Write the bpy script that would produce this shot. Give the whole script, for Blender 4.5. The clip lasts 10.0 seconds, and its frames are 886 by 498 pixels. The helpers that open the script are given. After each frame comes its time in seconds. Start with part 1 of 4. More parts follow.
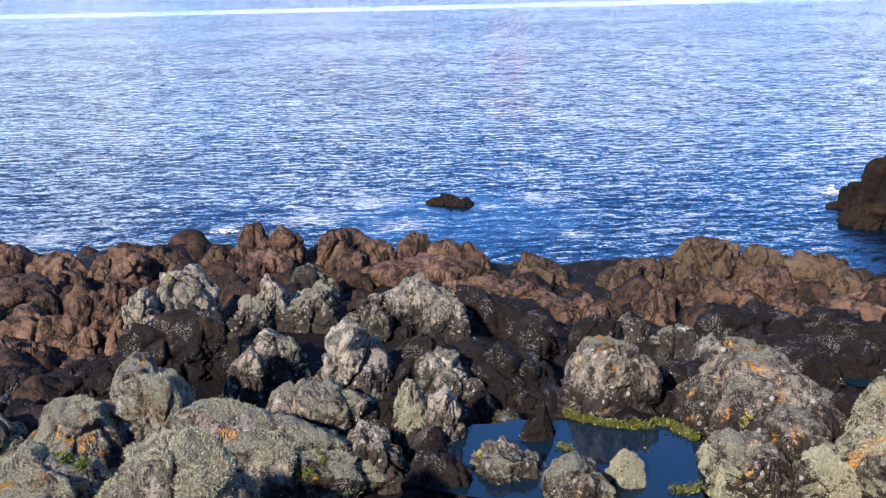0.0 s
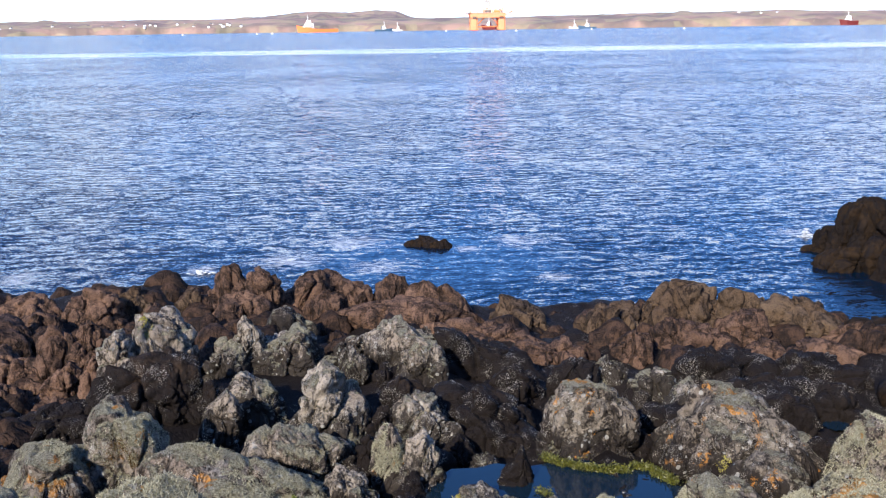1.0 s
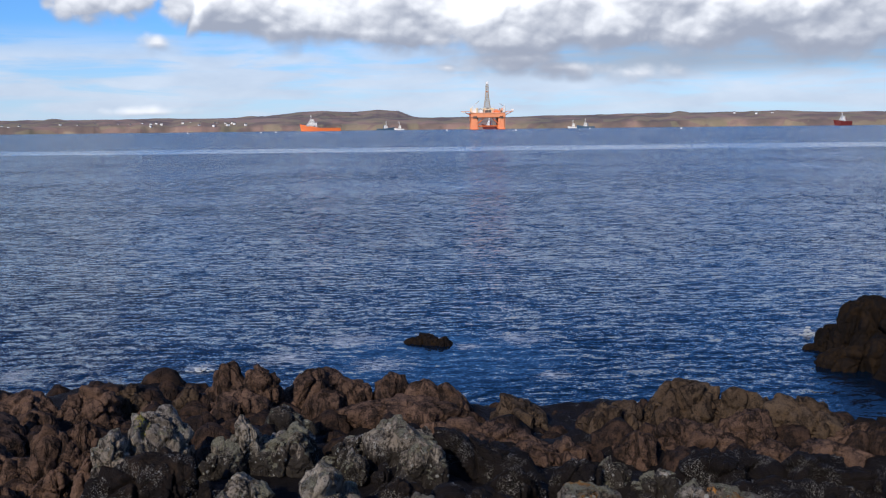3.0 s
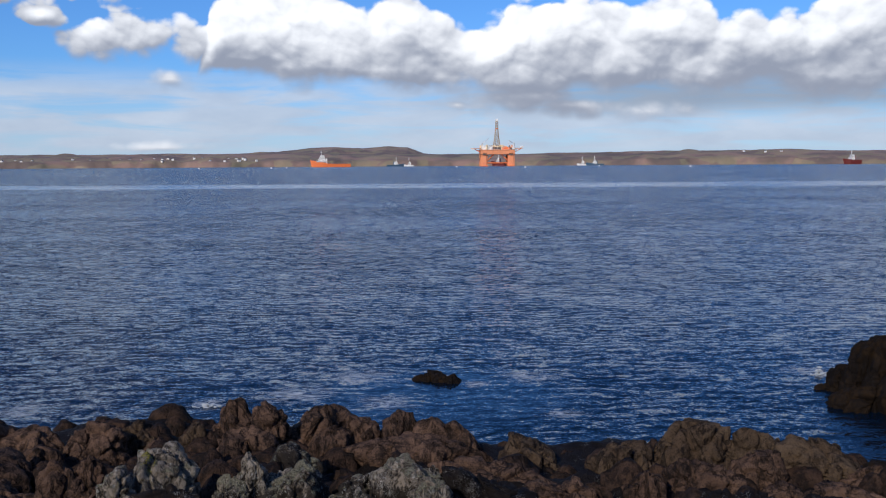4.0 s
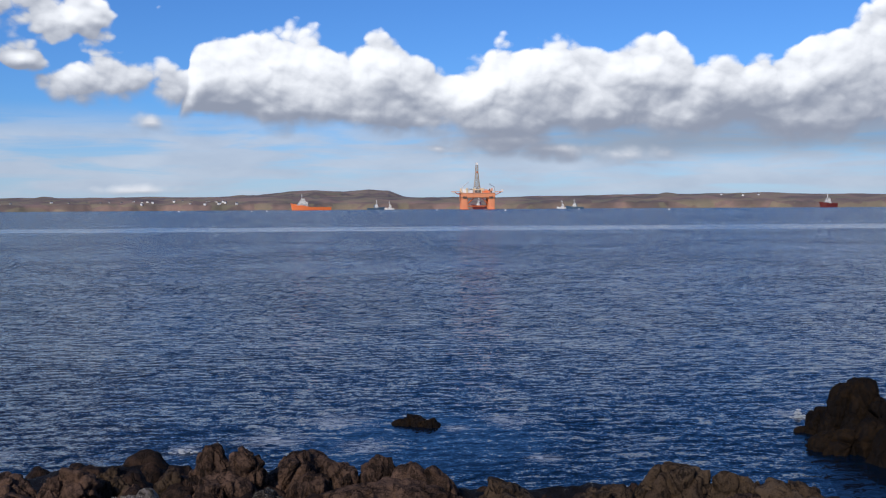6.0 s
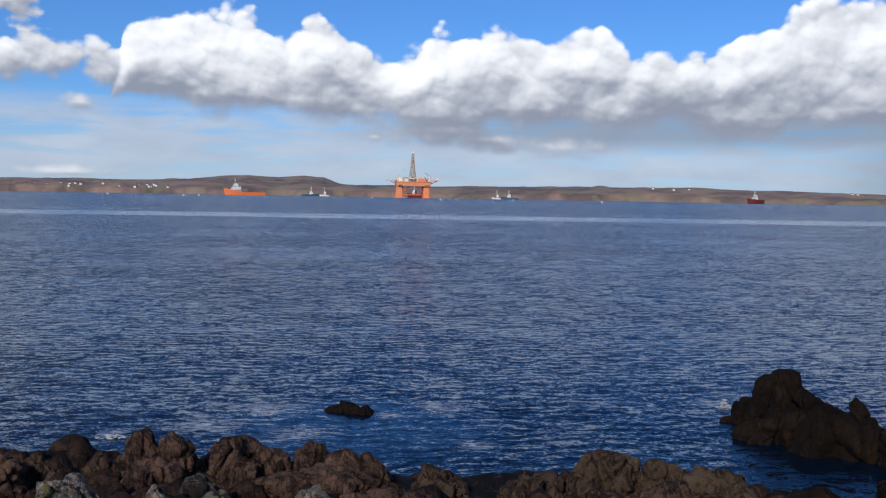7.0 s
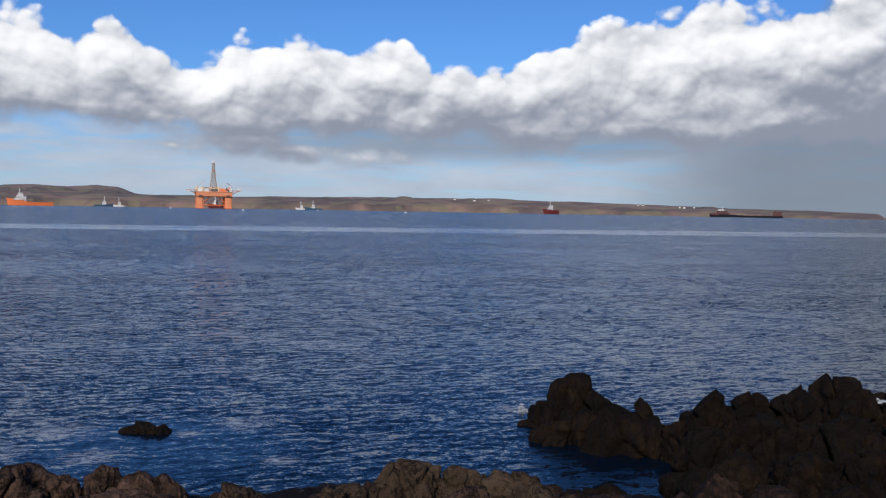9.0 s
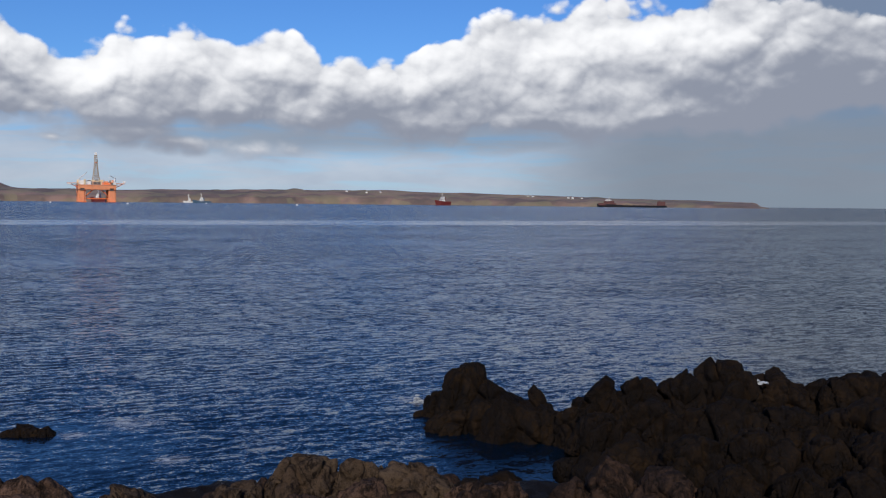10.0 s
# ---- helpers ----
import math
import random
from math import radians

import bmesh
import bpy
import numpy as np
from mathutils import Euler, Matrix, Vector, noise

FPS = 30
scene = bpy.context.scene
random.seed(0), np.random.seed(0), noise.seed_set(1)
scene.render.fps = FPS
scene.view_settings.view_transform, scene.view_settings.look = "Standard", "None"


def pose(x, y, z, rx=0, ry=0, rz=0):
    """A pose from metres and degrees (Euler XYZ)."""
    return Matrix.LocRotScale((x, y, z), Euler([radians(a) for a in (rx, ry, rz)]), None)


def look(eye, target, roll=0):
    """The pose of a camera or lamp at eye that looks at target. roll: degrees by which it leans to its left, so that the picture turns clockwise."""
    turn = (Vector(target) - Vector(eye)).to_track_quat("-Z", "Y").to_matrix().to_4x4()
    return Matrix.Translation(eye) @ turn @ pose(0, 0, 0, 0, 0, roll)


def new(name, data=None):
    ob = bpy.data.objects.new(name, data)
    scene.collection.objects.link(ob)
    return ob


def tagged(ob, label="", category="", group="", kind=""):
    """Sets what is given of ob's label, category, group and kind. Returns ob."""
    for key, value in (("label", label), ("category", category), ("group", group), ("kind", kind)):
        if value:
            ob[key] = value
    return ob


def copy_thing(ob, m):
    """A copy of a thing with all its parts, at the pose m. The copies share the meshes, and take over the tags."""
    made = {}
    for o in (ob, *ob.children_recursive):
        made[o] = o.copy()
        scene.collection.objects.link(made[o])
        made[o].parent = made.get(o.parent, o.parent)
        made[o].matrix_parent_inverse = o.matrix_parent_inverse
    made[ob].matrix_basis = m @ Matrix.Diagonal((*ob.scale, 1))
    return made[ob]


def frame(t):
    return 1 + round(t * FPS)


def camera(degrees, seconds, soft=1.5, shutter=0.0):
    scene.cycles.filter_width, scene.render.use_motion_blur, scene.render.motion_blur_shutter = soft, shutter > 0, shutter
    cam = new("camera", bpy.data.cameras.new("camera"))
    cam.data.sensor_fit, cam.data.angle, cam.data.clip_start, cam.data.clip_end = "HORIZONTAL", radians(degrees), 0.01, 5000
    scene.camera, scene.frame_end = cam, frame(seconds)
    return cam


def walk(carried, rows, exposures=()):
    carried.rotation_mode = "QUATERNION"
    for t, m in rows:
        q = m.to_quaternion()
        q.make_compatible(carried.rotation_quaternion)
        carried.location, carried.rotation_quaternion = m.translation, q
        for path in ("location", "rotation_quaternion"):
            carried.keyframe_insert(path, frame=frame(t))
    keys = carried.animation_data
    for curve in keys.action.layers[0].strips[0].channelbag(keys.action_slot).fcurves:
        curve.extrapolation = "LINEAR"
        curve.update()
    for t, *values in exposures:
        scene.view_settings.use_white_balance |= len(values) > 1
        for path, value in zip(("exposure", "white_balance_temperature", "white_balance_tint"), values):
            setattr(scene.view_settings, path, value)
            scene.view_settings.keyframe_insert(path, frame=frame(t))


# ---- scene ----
from mathutils.bvhtree import BVHTree

cam = camera(48.71, 10.0, 1.2)
PATH = [
    (0, (0.000, -0.000, 5.500), (-0.0001, 9.6536, 2.8907), -1.31),
    (0.5, (-0.003, 0.003, 5.498), (0.1319, 9.7139, 3.1162), -0.74),
    (1, (-0.011, 0.010, 5.510), (0.2278, 9.7613, 3.3078), -0.79),
    (1.5, (-0.009, 0.008, 5.517), (0.2823, 9.8058, 3.5395), -0.60),
    (2, (-0.007, 0.008, 5.522), (0.2443, 9.8426, 3.7299), -0.73),
    (2.5, (-0.013, 0.011, 5.532), (0.2271, 9.8889, 3.9951), -0.57),
    (2.7, (-0.012, 0.014, 5.534), (0.2437, 9.9117, 4.1302), -0.66),
    (4, (-0.012, 0.040, 5.552), (0.1501, 10.0006, 4.6856), -0.33),
    (4.5, (-0.007, 0.044, 5.569), (0.1017, 10.0172, 4.8443), -0.26),
    (5, (-0.003, 0.053, 5.590), (0.0644, 10.0340, 4.9743), -0.28),
    (5.2, (0.011, 0.054, 5.585), (0.0421, 10.0422, 5.1039), -0.46),
    (6.3, (0.017, 0.029, 5.538), (0.6444, 10.0006, 5.1103), -0.14),
    (6.5, (-0.005, 0.048, 5.526), (0.8025, 10.0018, 5.0046), 0.10),
    (7, (-0.040, 0.054, 5.524), (0.9929, 9.9860, 4.9841), 0.98),
    (7.5, (-0.038, 0.019, 5.523), (1.5285, 9.8862, 5.0940), 1.25),
    (8, (-0.013, 0.013, 5.555), (1.8060, 9.8374, 5.1430), 1.31),
    (8.5, (-0.013, -0.017, 5.563), (2.3723, 9.6868, 5.1853), 1.05),
    (9, (0.013, -0.006, 5.562), (2.9895, 9.5326, 5.1623), 0.99),
    (9.5, (-0.013, 0.020, 5.564), (3.6646, 9.3115, 5.1766), 0.85),
    (10, (-0.002, 0.037, 5.558), (3.9996, 9.1895, 5.0882), 0.59),
]
EXPOSURES = [(0, 1.25, 6350, 10), (0.7, 1.14, 6350, 10), (1.5, 0.58, 6150, 10), (2.5, -0.15, 6150, 10), (4.5, -0.7, 6050, 10), (6.5, -0.75, 6050, 10), (10, -0.85, 6250, 10)]
walk(cam, [(t, look(eye, target, roll)) for t, eye, target, roll in PATH], EXPOSURES)

# ---- light ----
SUN_AZ, SUN_EL = 152.0, 30.0          # degrees to the left of straight ahead, and above the horizon
sun_way = Vector((-math.sin(radians(SUN_AZ)) * math.cos(radians(SUN_EL)), math.cos(radians(SUN_AZ)) * math.cos(radians(SUN_EL)), math.sin(radians(SUN_EL))))
sun = new("sun", bpy.data.lights.new("sun", "SUN"))
sun.data.energy, sun.data.angle, sun.data.color = 4.6, radians(1.2), (1.0, 0.87, 0.71)
sun.matrix_world = look(sun_way * 100, (0, 0, 0))


class Graph:
    """Short spellings for node trees."""

    def __init__(self, tree):
        self.tree = tree

    def node(self, kind, operation=None, feature=None, blend=None, tree=None):
        n = self.tree.nodes.new(kind)
        if operation:
            n.operation = operation
        if feature:
            n.feature = feature
        if blend:
            n.data_type, n.blend_type = "RGBA", blend
        if tree:
            n.node_tree = tree
        return n

    def put(self, socket, value):
        if isinstance(value, bpy.types.NodeSocket):
            self.tree.links.new(value, socket)
        elif value is not None:
            if socket.type == "RGBA" and len(value) == 3:
                value = (*value, 1)
            socket.default_value = value

    def math(self, op, a, b=None, c=None, clamp=False):
        n = self.node("ShaderNodeMath", op)
        n.use_clamp = clamp
        for s, v in zip(n.inputs, (a, b, c)):
            self.put(s, v)
        return n.outputs[0]

    def vec(self, op, a, b=None):
        n = self.node("ShaderNodeVectorMath", operation=op)
        self.put(n.inputs[0], a)
        self.put(n.inputs[1], b)
        return n.outputs[0]

    def step(self, x, low, high, to_low=0.0, to_high=1.0):
        n = self.node("ShaderNodeMapRange")
        n.interpolation_type = "SMOOTHSTEP"
        for s, v in zip(n.inputs[:5], (x, low, high, to_low, to_high)):
            self.put(s, v)
        return n.outputs[0]

    def noise(self, v, scale, detail=4.0, rough=0.55, warp=0.0):
        n = self.node("ShaderNodeTexNoise")
        for key, value in (("Vector", v), ("Scale", scale), ("Detail", detail), ("Roughness", rough), ("Distortion", warp)):
            self.put(n.inputs[key], value)
        return n.outputs["Fac"]

    def cells(self, v, scale, feature="F1", detail=0.0):
        n = self.node("ShaderNodeTexVoronoi", feature=feature)
        self.put(n.inputs["Vector"], v)
        self.put(n.inputs["Scale"], scale)
        if feature != "DISTANCE_TO_EDGE":
            self.put(n.inputs["Detail"], detail)
        return n.outputs["Distance"]

    def mix(self, fac, a, b, blend="MIX"):
        n = self.node("ShaderNodeMix", blend=blend)
        self.put(n.inputs[0], fac)
        self.put(n.inputs[6], a)
        self.put(n.inputs[7], b)
        return n.outputs[2]

    def combine(self, x, y, z):
        n = self.node("ShaderNodeCombineXYZ")
        for s, v in zip(n.inputs, (x, y, z)):
            self.put(s, v)
        return n.outputs[0]

    def split(self, v):
        n = self.node("ShaderNodeSeparateXYZ")
        self.put(n.inputs[0], v)
        return n.outputs

    def curve(self, x, points):
        """A smooth curve through points (0 to 1 both ways)."""
        n = self.node("ShaderNodeFloatCurve")
        line = n.mapping.curves[0].points
        for i, (a, b) in enumerate(points):
            if i < 2:
                line[i if i == 0 else len(line) - 1].location = (points[0] if i == 0 else points[-1])
        for a, b in points[1:-1]:
            line.new(a, b)
        n.mapping.update()
        self.put(n.inputs["Value"], x)
        return n.outputs[0]


# ---- sky ----
world = bpy.data.worlds.new("sky")
scene.world = world
world.use_nodes = True
world.node_tree.nodes.clear()
g = Graph(world.node_tree)
sky = g.node("ShaderNodeTexSky")
sky.sky_type = "NISHITA"
sky.sun_disc, sky.sun_elevation, sky.sun_rotation = False, radians(SUN_EL), radians(-SUN_AZ)
sky.air_density, sky.dust_density, sky.ozone_density = 1.0, 0.2, 4.0
way = g.node("ShaderNodeTexCoord").outputs["Generated"]
wx, wy, wz = g.split(way)
az = g.math("MULTIPLY", g.math("ARCTAN2", g.math("MULTIPLY", wx, -1), wy), 57.29578)
el = g.math("MULTIPLY", g.math("ARCSINE", wz), 57.29578)

# one cloud bank: its top edge over the turn from -60 to 60 degrees, up to 20 degrees high
BANK_TOP = [(0.000, 0.458), (0.083, 0.512), (0.107, 0.532), (0.165, 0.593), (0.207, 0.568), (0.257, 0.562), (0.282, 0.537), (0.312, 0.478), (0.331, 0.408), (0.353, 0.432), (0.379, 0.483), (0.412, 0.473), (0.426, 0.503), (0.453, 0.492), (0.476, 0.423), (0.496, 0.443), (0.511, 0.508), (0.529, 0.463), (0.552, 0.548), (0.575, 0.517), (0.595, 0.492), (0.605, 0.383), (0.613, 0.233), (0.667, 0.082), (1.000, 0.082)]
group = bpy.data.node_groups.new("cloud_bank", "ShaderNodeTree")
for name in ("Az", "El"):
    group.interface.new_socket(name, in_out="INPUT", socket_type="NodeSocketFloat")
group.interface.new_socket("Density", in_out="OUTPUT", socket_type="NodeSocketFloat")
c = Graph(group)
gin, gout = c.node("NodeGroupInput"), c.node("NodeGroupOutput")
gaz, gel = gin.outputs[0], gin.outputs[1]
flat = c.combine(gaz, c.math("MULTIPLY", gel, 1.25), 0.0)
drift = c.node("ShaderNodeTexNoise")
c.put(drift.inputs["Vector"], flat)
c.put(drift.inputs["Scale"], 0.35)
c.put(drift.inputs["Detail"], 3.0)
bent = c.vec("ADD", flat, c.vec("MULTIPLY", c.vec("SUBTRACT", drift.outputs["Color"], (0.5, 0.5, 0.5)), (1.3, 1.3, 0.0)))
puffs = c.math("MULTIPLY", c.math("SUBTRACT", 0.45, c.cells(bent, 0.24)), 0.95)
puffs = c.math("MULTIPLY_ADD", c.math("SUBTRACT", 0.45, c.cells(bent, 0.6)), 0.6, puffs)
puffs = c.math("MULTIPLY_ADD", c.math("SUBTRACT", 0.45, c.cells(bent, 1.5)), 0.18, puffs)
puffs = c.math("MULTIPLY_ADD", c.math("SUBTRACT", c.noise(flat, 1.1, 6.0, 0.55), 0.5), 0.26, puffs)
puffs = c.math("ADD", puffs, 0.06)
top = c.math("MULTIPLY", c.curve(c.math("MULTIPLY_ADD", gaz, 1 / 120, 0.5), BANK_TOP), 20.0)
base = c.math("MULTIPLY_ADD", c.math("SUBTRACT", c.noise(c.combine(gaz, 0.0, 3.0), 0.2, 3.0), 0.5), 2.4, 3.55)
base = c.math("ADD", base, c.step(gaz, -2.0, 8.0, 0.0, 0.8))
base = c.math("ADD", base, c.step(gaz, -38.0, -49.0, 0.0, 0.8))
body = c.math("SMOOTH_MIN", c.math("MULTIPLY", c.math("SUBTRACT", top, gel), 0.5), c.math("MULTIPLY", c.math("SUBTRACT", gel, base), 0.9), 0.6)
body = c.math("MINIMUM", body, 1.3)
# loose small clouds off the bank, and scattered cloud higher up and all round
loose = c.math("MULTIPLY", c.math("SUBTRACT", c.noise(c.combine(gaz, c.math("MULTIPLY", gel, 2.0), 7.0), 0.13, 3.0, 0.5), c.step(gel, 14.0, 22.0, 0.565, 0.62)), 6.0)
loose = c.math("MULTIPLY_ADD", c.step(gel, 4.0, 5.5), 2.0, c.math("ADD", loose, -2.0))
loose = c.math("SUBTRACT", loose, c.math("MULTIPLY", c.step(gaz, 10.0, 13.0, 1.0, 0.0), c.step(gel, 38.0, 60.0, 1.4, 0.0)))
body = c.math("MAXIMUM", body, loose)
for ca, ce, ra, re in ((12.9, 6.6, 2.4, 1.7), (23.8, 10.4, 5.5, 2.8), (16.2, 6.8, 3.2, 1.5), (14.4, 4.8, 2.0, 0.8), (21.0, 8.0, 1.5, 0.6), (-5.5, 3.9, 6.5, 1.1), (-12.8, 2.9, 2.2, 0.8), (-8.5, 3.3, 4.0, 0.8), (15.0, 1.0, 4.5, 0.45), (-1.8, 3.4, 1.2, 0.4)):
    da, de = c.math("MULTIPLY_ADD", gaz, 1 / ra, -ca / ra), c.math("MULTIPLY_ADD", gel, 1 / re, -ce / re)
    round_off = c.math("SQRT", c.math("MULTIPLY_ADD", da, da, c.math("MULTIPLY", de, de)))
    body = c.math("MAXIMUM", body, c.math("MULTIPLY_ADD", round_off, -0.9, 0.95))
c.put(gout.inputs[0], c.math("ADD", body, puffs))


def density(a, e):
    n = g.node("ShaderNodeGroup", tree=group)
    g.put(n.inputs[0], a)
    g.put(n.inputs[1], e)
    return n.outputs[0]


here = density(az, el)
near_by = density(g.math("ADD", az, 0.12), g.math("ADD", el, 0.28))
above = density(g.math("ADD", az, 0.35), g.math("ADD", el, 0.75))
cover = g.step(here, 0.0, g.step(el, 4.0, 7.5, 0.9, 0.22))
thick = g.math("MULTIPLY_ADD", g.math("SUBTRACT", here, near_by), 1.1, g.math("MULTIPLY", g.math("SUBTRACT", here, above), 0.9))
thick = g.math("MULTIPLY", thick, g.step(el, 3.0, 6.0, 0.55, 1.0))
shape = g.math("MULTIPLY_ADD", g.step(g.math("ADD", el, g.step(az, -35.0, -50.0, 0.0, -5.0)), 3.6, 10.2, -1.0, 0.1), 1.0, g.math("MULTIPLY", thick, 1.15))
shape = g.math("ADD", shape, g.math("MULTIPLY", g.math("SUBTRACT", g.noise(g.combine(az, g.math("MULTIPLY", el, 1.6), 2.0), 0.26, 5.0, 0.55), 0.5), 1.9))
shape = g.math("SUBTRACT", shape, g.step(az, 17.5, 22.0, 0.0, 0.6))
shape = g.math("ADD", shape, g.math("MULTIPLY", g.math("SUBTRACT", g.noise(g.combine(az, g.math("MULTIPLY", el, 2.2), 9.0), 0.11, 2.0, 0.5), 0.5), 1.6))
shape = g.math("SUBTRACT", shape, g.math("MULTIPLY", g.step(az, -33.0, -43.0), g.step(el, 10.5, 6.0, 0.0, 0.9)))
lit = g.step(shape, -1.7, 1.5)
cloud = g.mix(lit, (0.50, 0.54, 0.65), (1.85, 1.82, 1.79))
# thin layers low over the land
sheets = g.noise(g.combine(g.math("MULTIPLY", az, 0.12), el, 0.0), 1.1, 5.0, 0.55, 0.4)
low = g.math("MULTIPLY", g.step(sheets, 0.30, 0.56), g.math("MULTIPLY", g.step(el, 0.2, 1.2), g.step(el, 3.6, 6.0, 1.0, 0.0)))
haze_noise = g.noise(g.combine(g.math("MULTIPLY", az, 0.3), g.math("MULTIPLY", el, 0.8), 5.0), 0.8, 4.0)
# a rain shower under the bank
rain = g.math("MULTIPLY", g.step(az, -24.0, -36.0), g.step(g.math("SUBTRACT", el, g.step(az, -35.0, -48.0, 0.0, 24.0)), 8.5, 5.0))
rain = g.math("MULTIPLY", rain, g.step(az, -62.0, -46.0, 0.55, 1.0))
rain2 = g.math("MULTIPLY", g.step(az, 4.0, -14.0), g.math("MULTIPLY", g.step(el, 2.2, 3.6), g.step(el, 6.5, 5.2)))
blue = g.mix(1.0, sky.outputs[0], (0.075, 0.118, 0.180), "MULTIPLY")
blue = g.mix(g.step(el, 6.0, 0.0, 0.0, 0.55), blue, (0.86, 0.98, 1.16))
paint = g.mix(g.math("MULTIPLY", low, 0.8), blue, g.mix(haze_noise, (0.62, 0.70, 0.86), (1.08, 1.14, 1.24)))
paint = g.mix(g.math("MULTIPLY", g.math("MAXIMUM", rain, g.math("MULTIPLY", rain2, 0.7)), 0.85), paint, (0.36, 0.42, 0.51))
paint = g.mix(cover, paint, cloud)
back = g.node("ShaderNodeBackground")
g.put(back.inputs["Color"], paint)
back.inputs["Strength"].default_value = 1.0
g.put(g.node("ShaderNodeOutputWorld").inputs["Surface"], back.outputs[0])


# ---- materials ----
def material(name):
    m = bpy.data.materials.new(name)
    m.use_nodes = True
    m.node_tree.nodes.clear()
    h = Graph(m.node_tree)
    shader = h.node("ShaderNodeBsdfPrincipled")
    out = h.node("ShaderNodeOutputMaterial")
    h.put(out.inputs["Surface"], shader.outputs[0])
    return m, h, shader


def bump(h, shader, height, strength, distance):
    n = h.node("ShaderNodeBump")
    n.inputs["Strength"].default_value, n.inputs["Distance"].default_value = strength, distance
    h.put(n.inputs["Height"], height)
    h.put(shader.inputs["Normal"], n.outputs[0])


def plain(name, colour, rough=0.5, metal=0.0, grime=0.25, scale=0.4):
    m, h, shader = material(name)
    v = h.node("ShaderNodeNewGeometry").outputs["Position"]
    worn = h.math("MULTIPLY", h.step(h.noise(v, scale, 5.0, 0.65), 0.42, 0.75), grime)
    h.put(shader.inputs["Base Color"], h.mix(worn, colour, tuple(0.35 * k + 0.02 for k in colour)))
    shader.inputs["Roughness"].default_value, shader.inputs["Metallic"].default_value = rough, metal
    return m


def rock_material(name, tone, second, crust, spots, lichen, orange, wet, stripe, soft=0.09, seams=0.0, zone=1.0):
    """Shore rock. crust: share of dark crust, on brown rock also painted shadow; spots: barnacles and pale lichen
    discs; lichen: shaggy grey-green growth; orange: orange lichen; wet: gloss.
    """
    m, h, shader = material(name)
    geo = h.node("ShaderNodeNewGeometry")
    p = geo.outputs["Position"]
    own = h.math("FRACT", h.math("ADD", h.node("ShaderNodeObjectInfo").outputs["Random"], geo.outputs["Random Per Island"]))
    v = h.vec("ADD", p, h.combine(h.math("MULTIPLY", own, 31.0), h.math("MULTIPLY", own, 17.0), 0.0))
    nz = h.split(geo.outputs["Normal"])[2]
    big = h.noise(v, 1.3, 5.0, 0.6, 0.3)
    grain = h.noise(v, 26.0, 6.0, 0.7)
    mid = h.noise(v, 8.0, 7.0, 0.68, 0.5)
    beds = h.noise(h.vec("MULTIPLY", v, (6.0, 6.0, 3.4)), stripe, 8.0, 0.66, 0.3)
    fleck = h.noise(v, 34.0, 4.0, 0.7)
    colour = h.mix(h.step(big, 0.35, 0.65), tone, second)
    colour = h.mix(h.step(grain, 0.3, 0.75, 0.0, 0.55), colour, tuple(0.35 * k for k in tone))
    colour = h.mix(h.step(own, 0.0, 1.0, 0.0, 0.3), colour, tuple(0.55 * k for k in second))
    # black tar-like crust, thicker lower down; on brown rock it also paints in shadows
    low_crust = h.step(h.math("ADD", h.split(p)[2], h.math("MULTIPLY", mid, 0.7)), 1.3, 1.9, 0.13 * zone, -0.03 * zone)
    dark = h.step(h.math("ADD", h.math("MULTIPLY_ADD", beds, 0.42, h.math("MULTIPLY_ADD", mid, 0.33, h.math("MULTIPLY", fleck, 0.25))), low_crust), 0.59 - 0.22 * crust, 0.59 + soft - 0.22 * crust)
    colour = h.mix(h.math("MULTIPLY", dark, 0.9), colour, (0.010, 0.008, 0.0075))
    pits = h.math("MULTIPLY", h.math("LESS_THAN", h.cells(v, 38.0), 0.26), h.step(h.noise(v, 5.0, 4.0, 0.6), 0.42, 0.58))
    colour = h.mix(h.math("MULTIPLY", pits, 0.8), colour, (0.022, 0.018, 0.016))
    seam = h.noise(h.vec("MULTIPLY", v, (1.5, 1.5, 0.7)), 1.9, 4.0, 0.55, 0.8)
    seam = h.math("MULTIPLY", h.step(h.math("ABSOLUTE", h.math("SUBTRACT", seam, 0.5)), 0.004, 0.04, 1.0, 0.0), h.step(big, 0.36, 0.5))
    colour = h.mix(h.math("MULTIPLY", seam, seams), colour, (0.010, 0.008, 0.0075))
    height = h.math("MULTIPLY_ADD", seam, -0.8 * seams, h.math("MULTIPLY_ADD", beds, 0.8, h.math("MULTIPLY_ADD", grain, 0.35, mid)))
    if lichen:
        tuft = h.noise(v, 60.0, 4.0, 0.75)
        shag = h.step(h.math("ADD", h.math("MULTIPLY_ADD", nz, 0.16, h.math("MULTIPLY_ADD", h.noise(v, 2.3, 4.0, 0.6), 0.7, h.math("MULTIPLY", mid, 0.3))), h.math("MULTIPLY", tuft, 0.16)), 0.73 - 0.24 * lichen, 0.80 - 0.24 * lichen)
        colour = h.mix(h.math("MULTIPLY", shag, 0.9), colour, h.mix(h.step(tuft, 0.35, 0.65), (0.15, 0.14, 0.085), (0.42, 0.40, 0.30)))
        height = h.math("MULTIPLY_ADD", h.math("MULTIPLY", shag, tuft), 1.6, height)
    if orange:
        patch = h.step(h.math("MULTIPLY_ADD", h.noise(v, 3.1, 3.0, 0.5), 1.0, h.math("MULTIPLY", h.noise(v, 22.0, 3.0), 0.25)), 0.80 - orange, 0.84 - orange)
        colour = h.mix(h.math("MULTIPLY", patch, h.step(nz, 0.0, 0.5, 0.0, 0.85)), colour, (0.36, 0.17, 0.04))
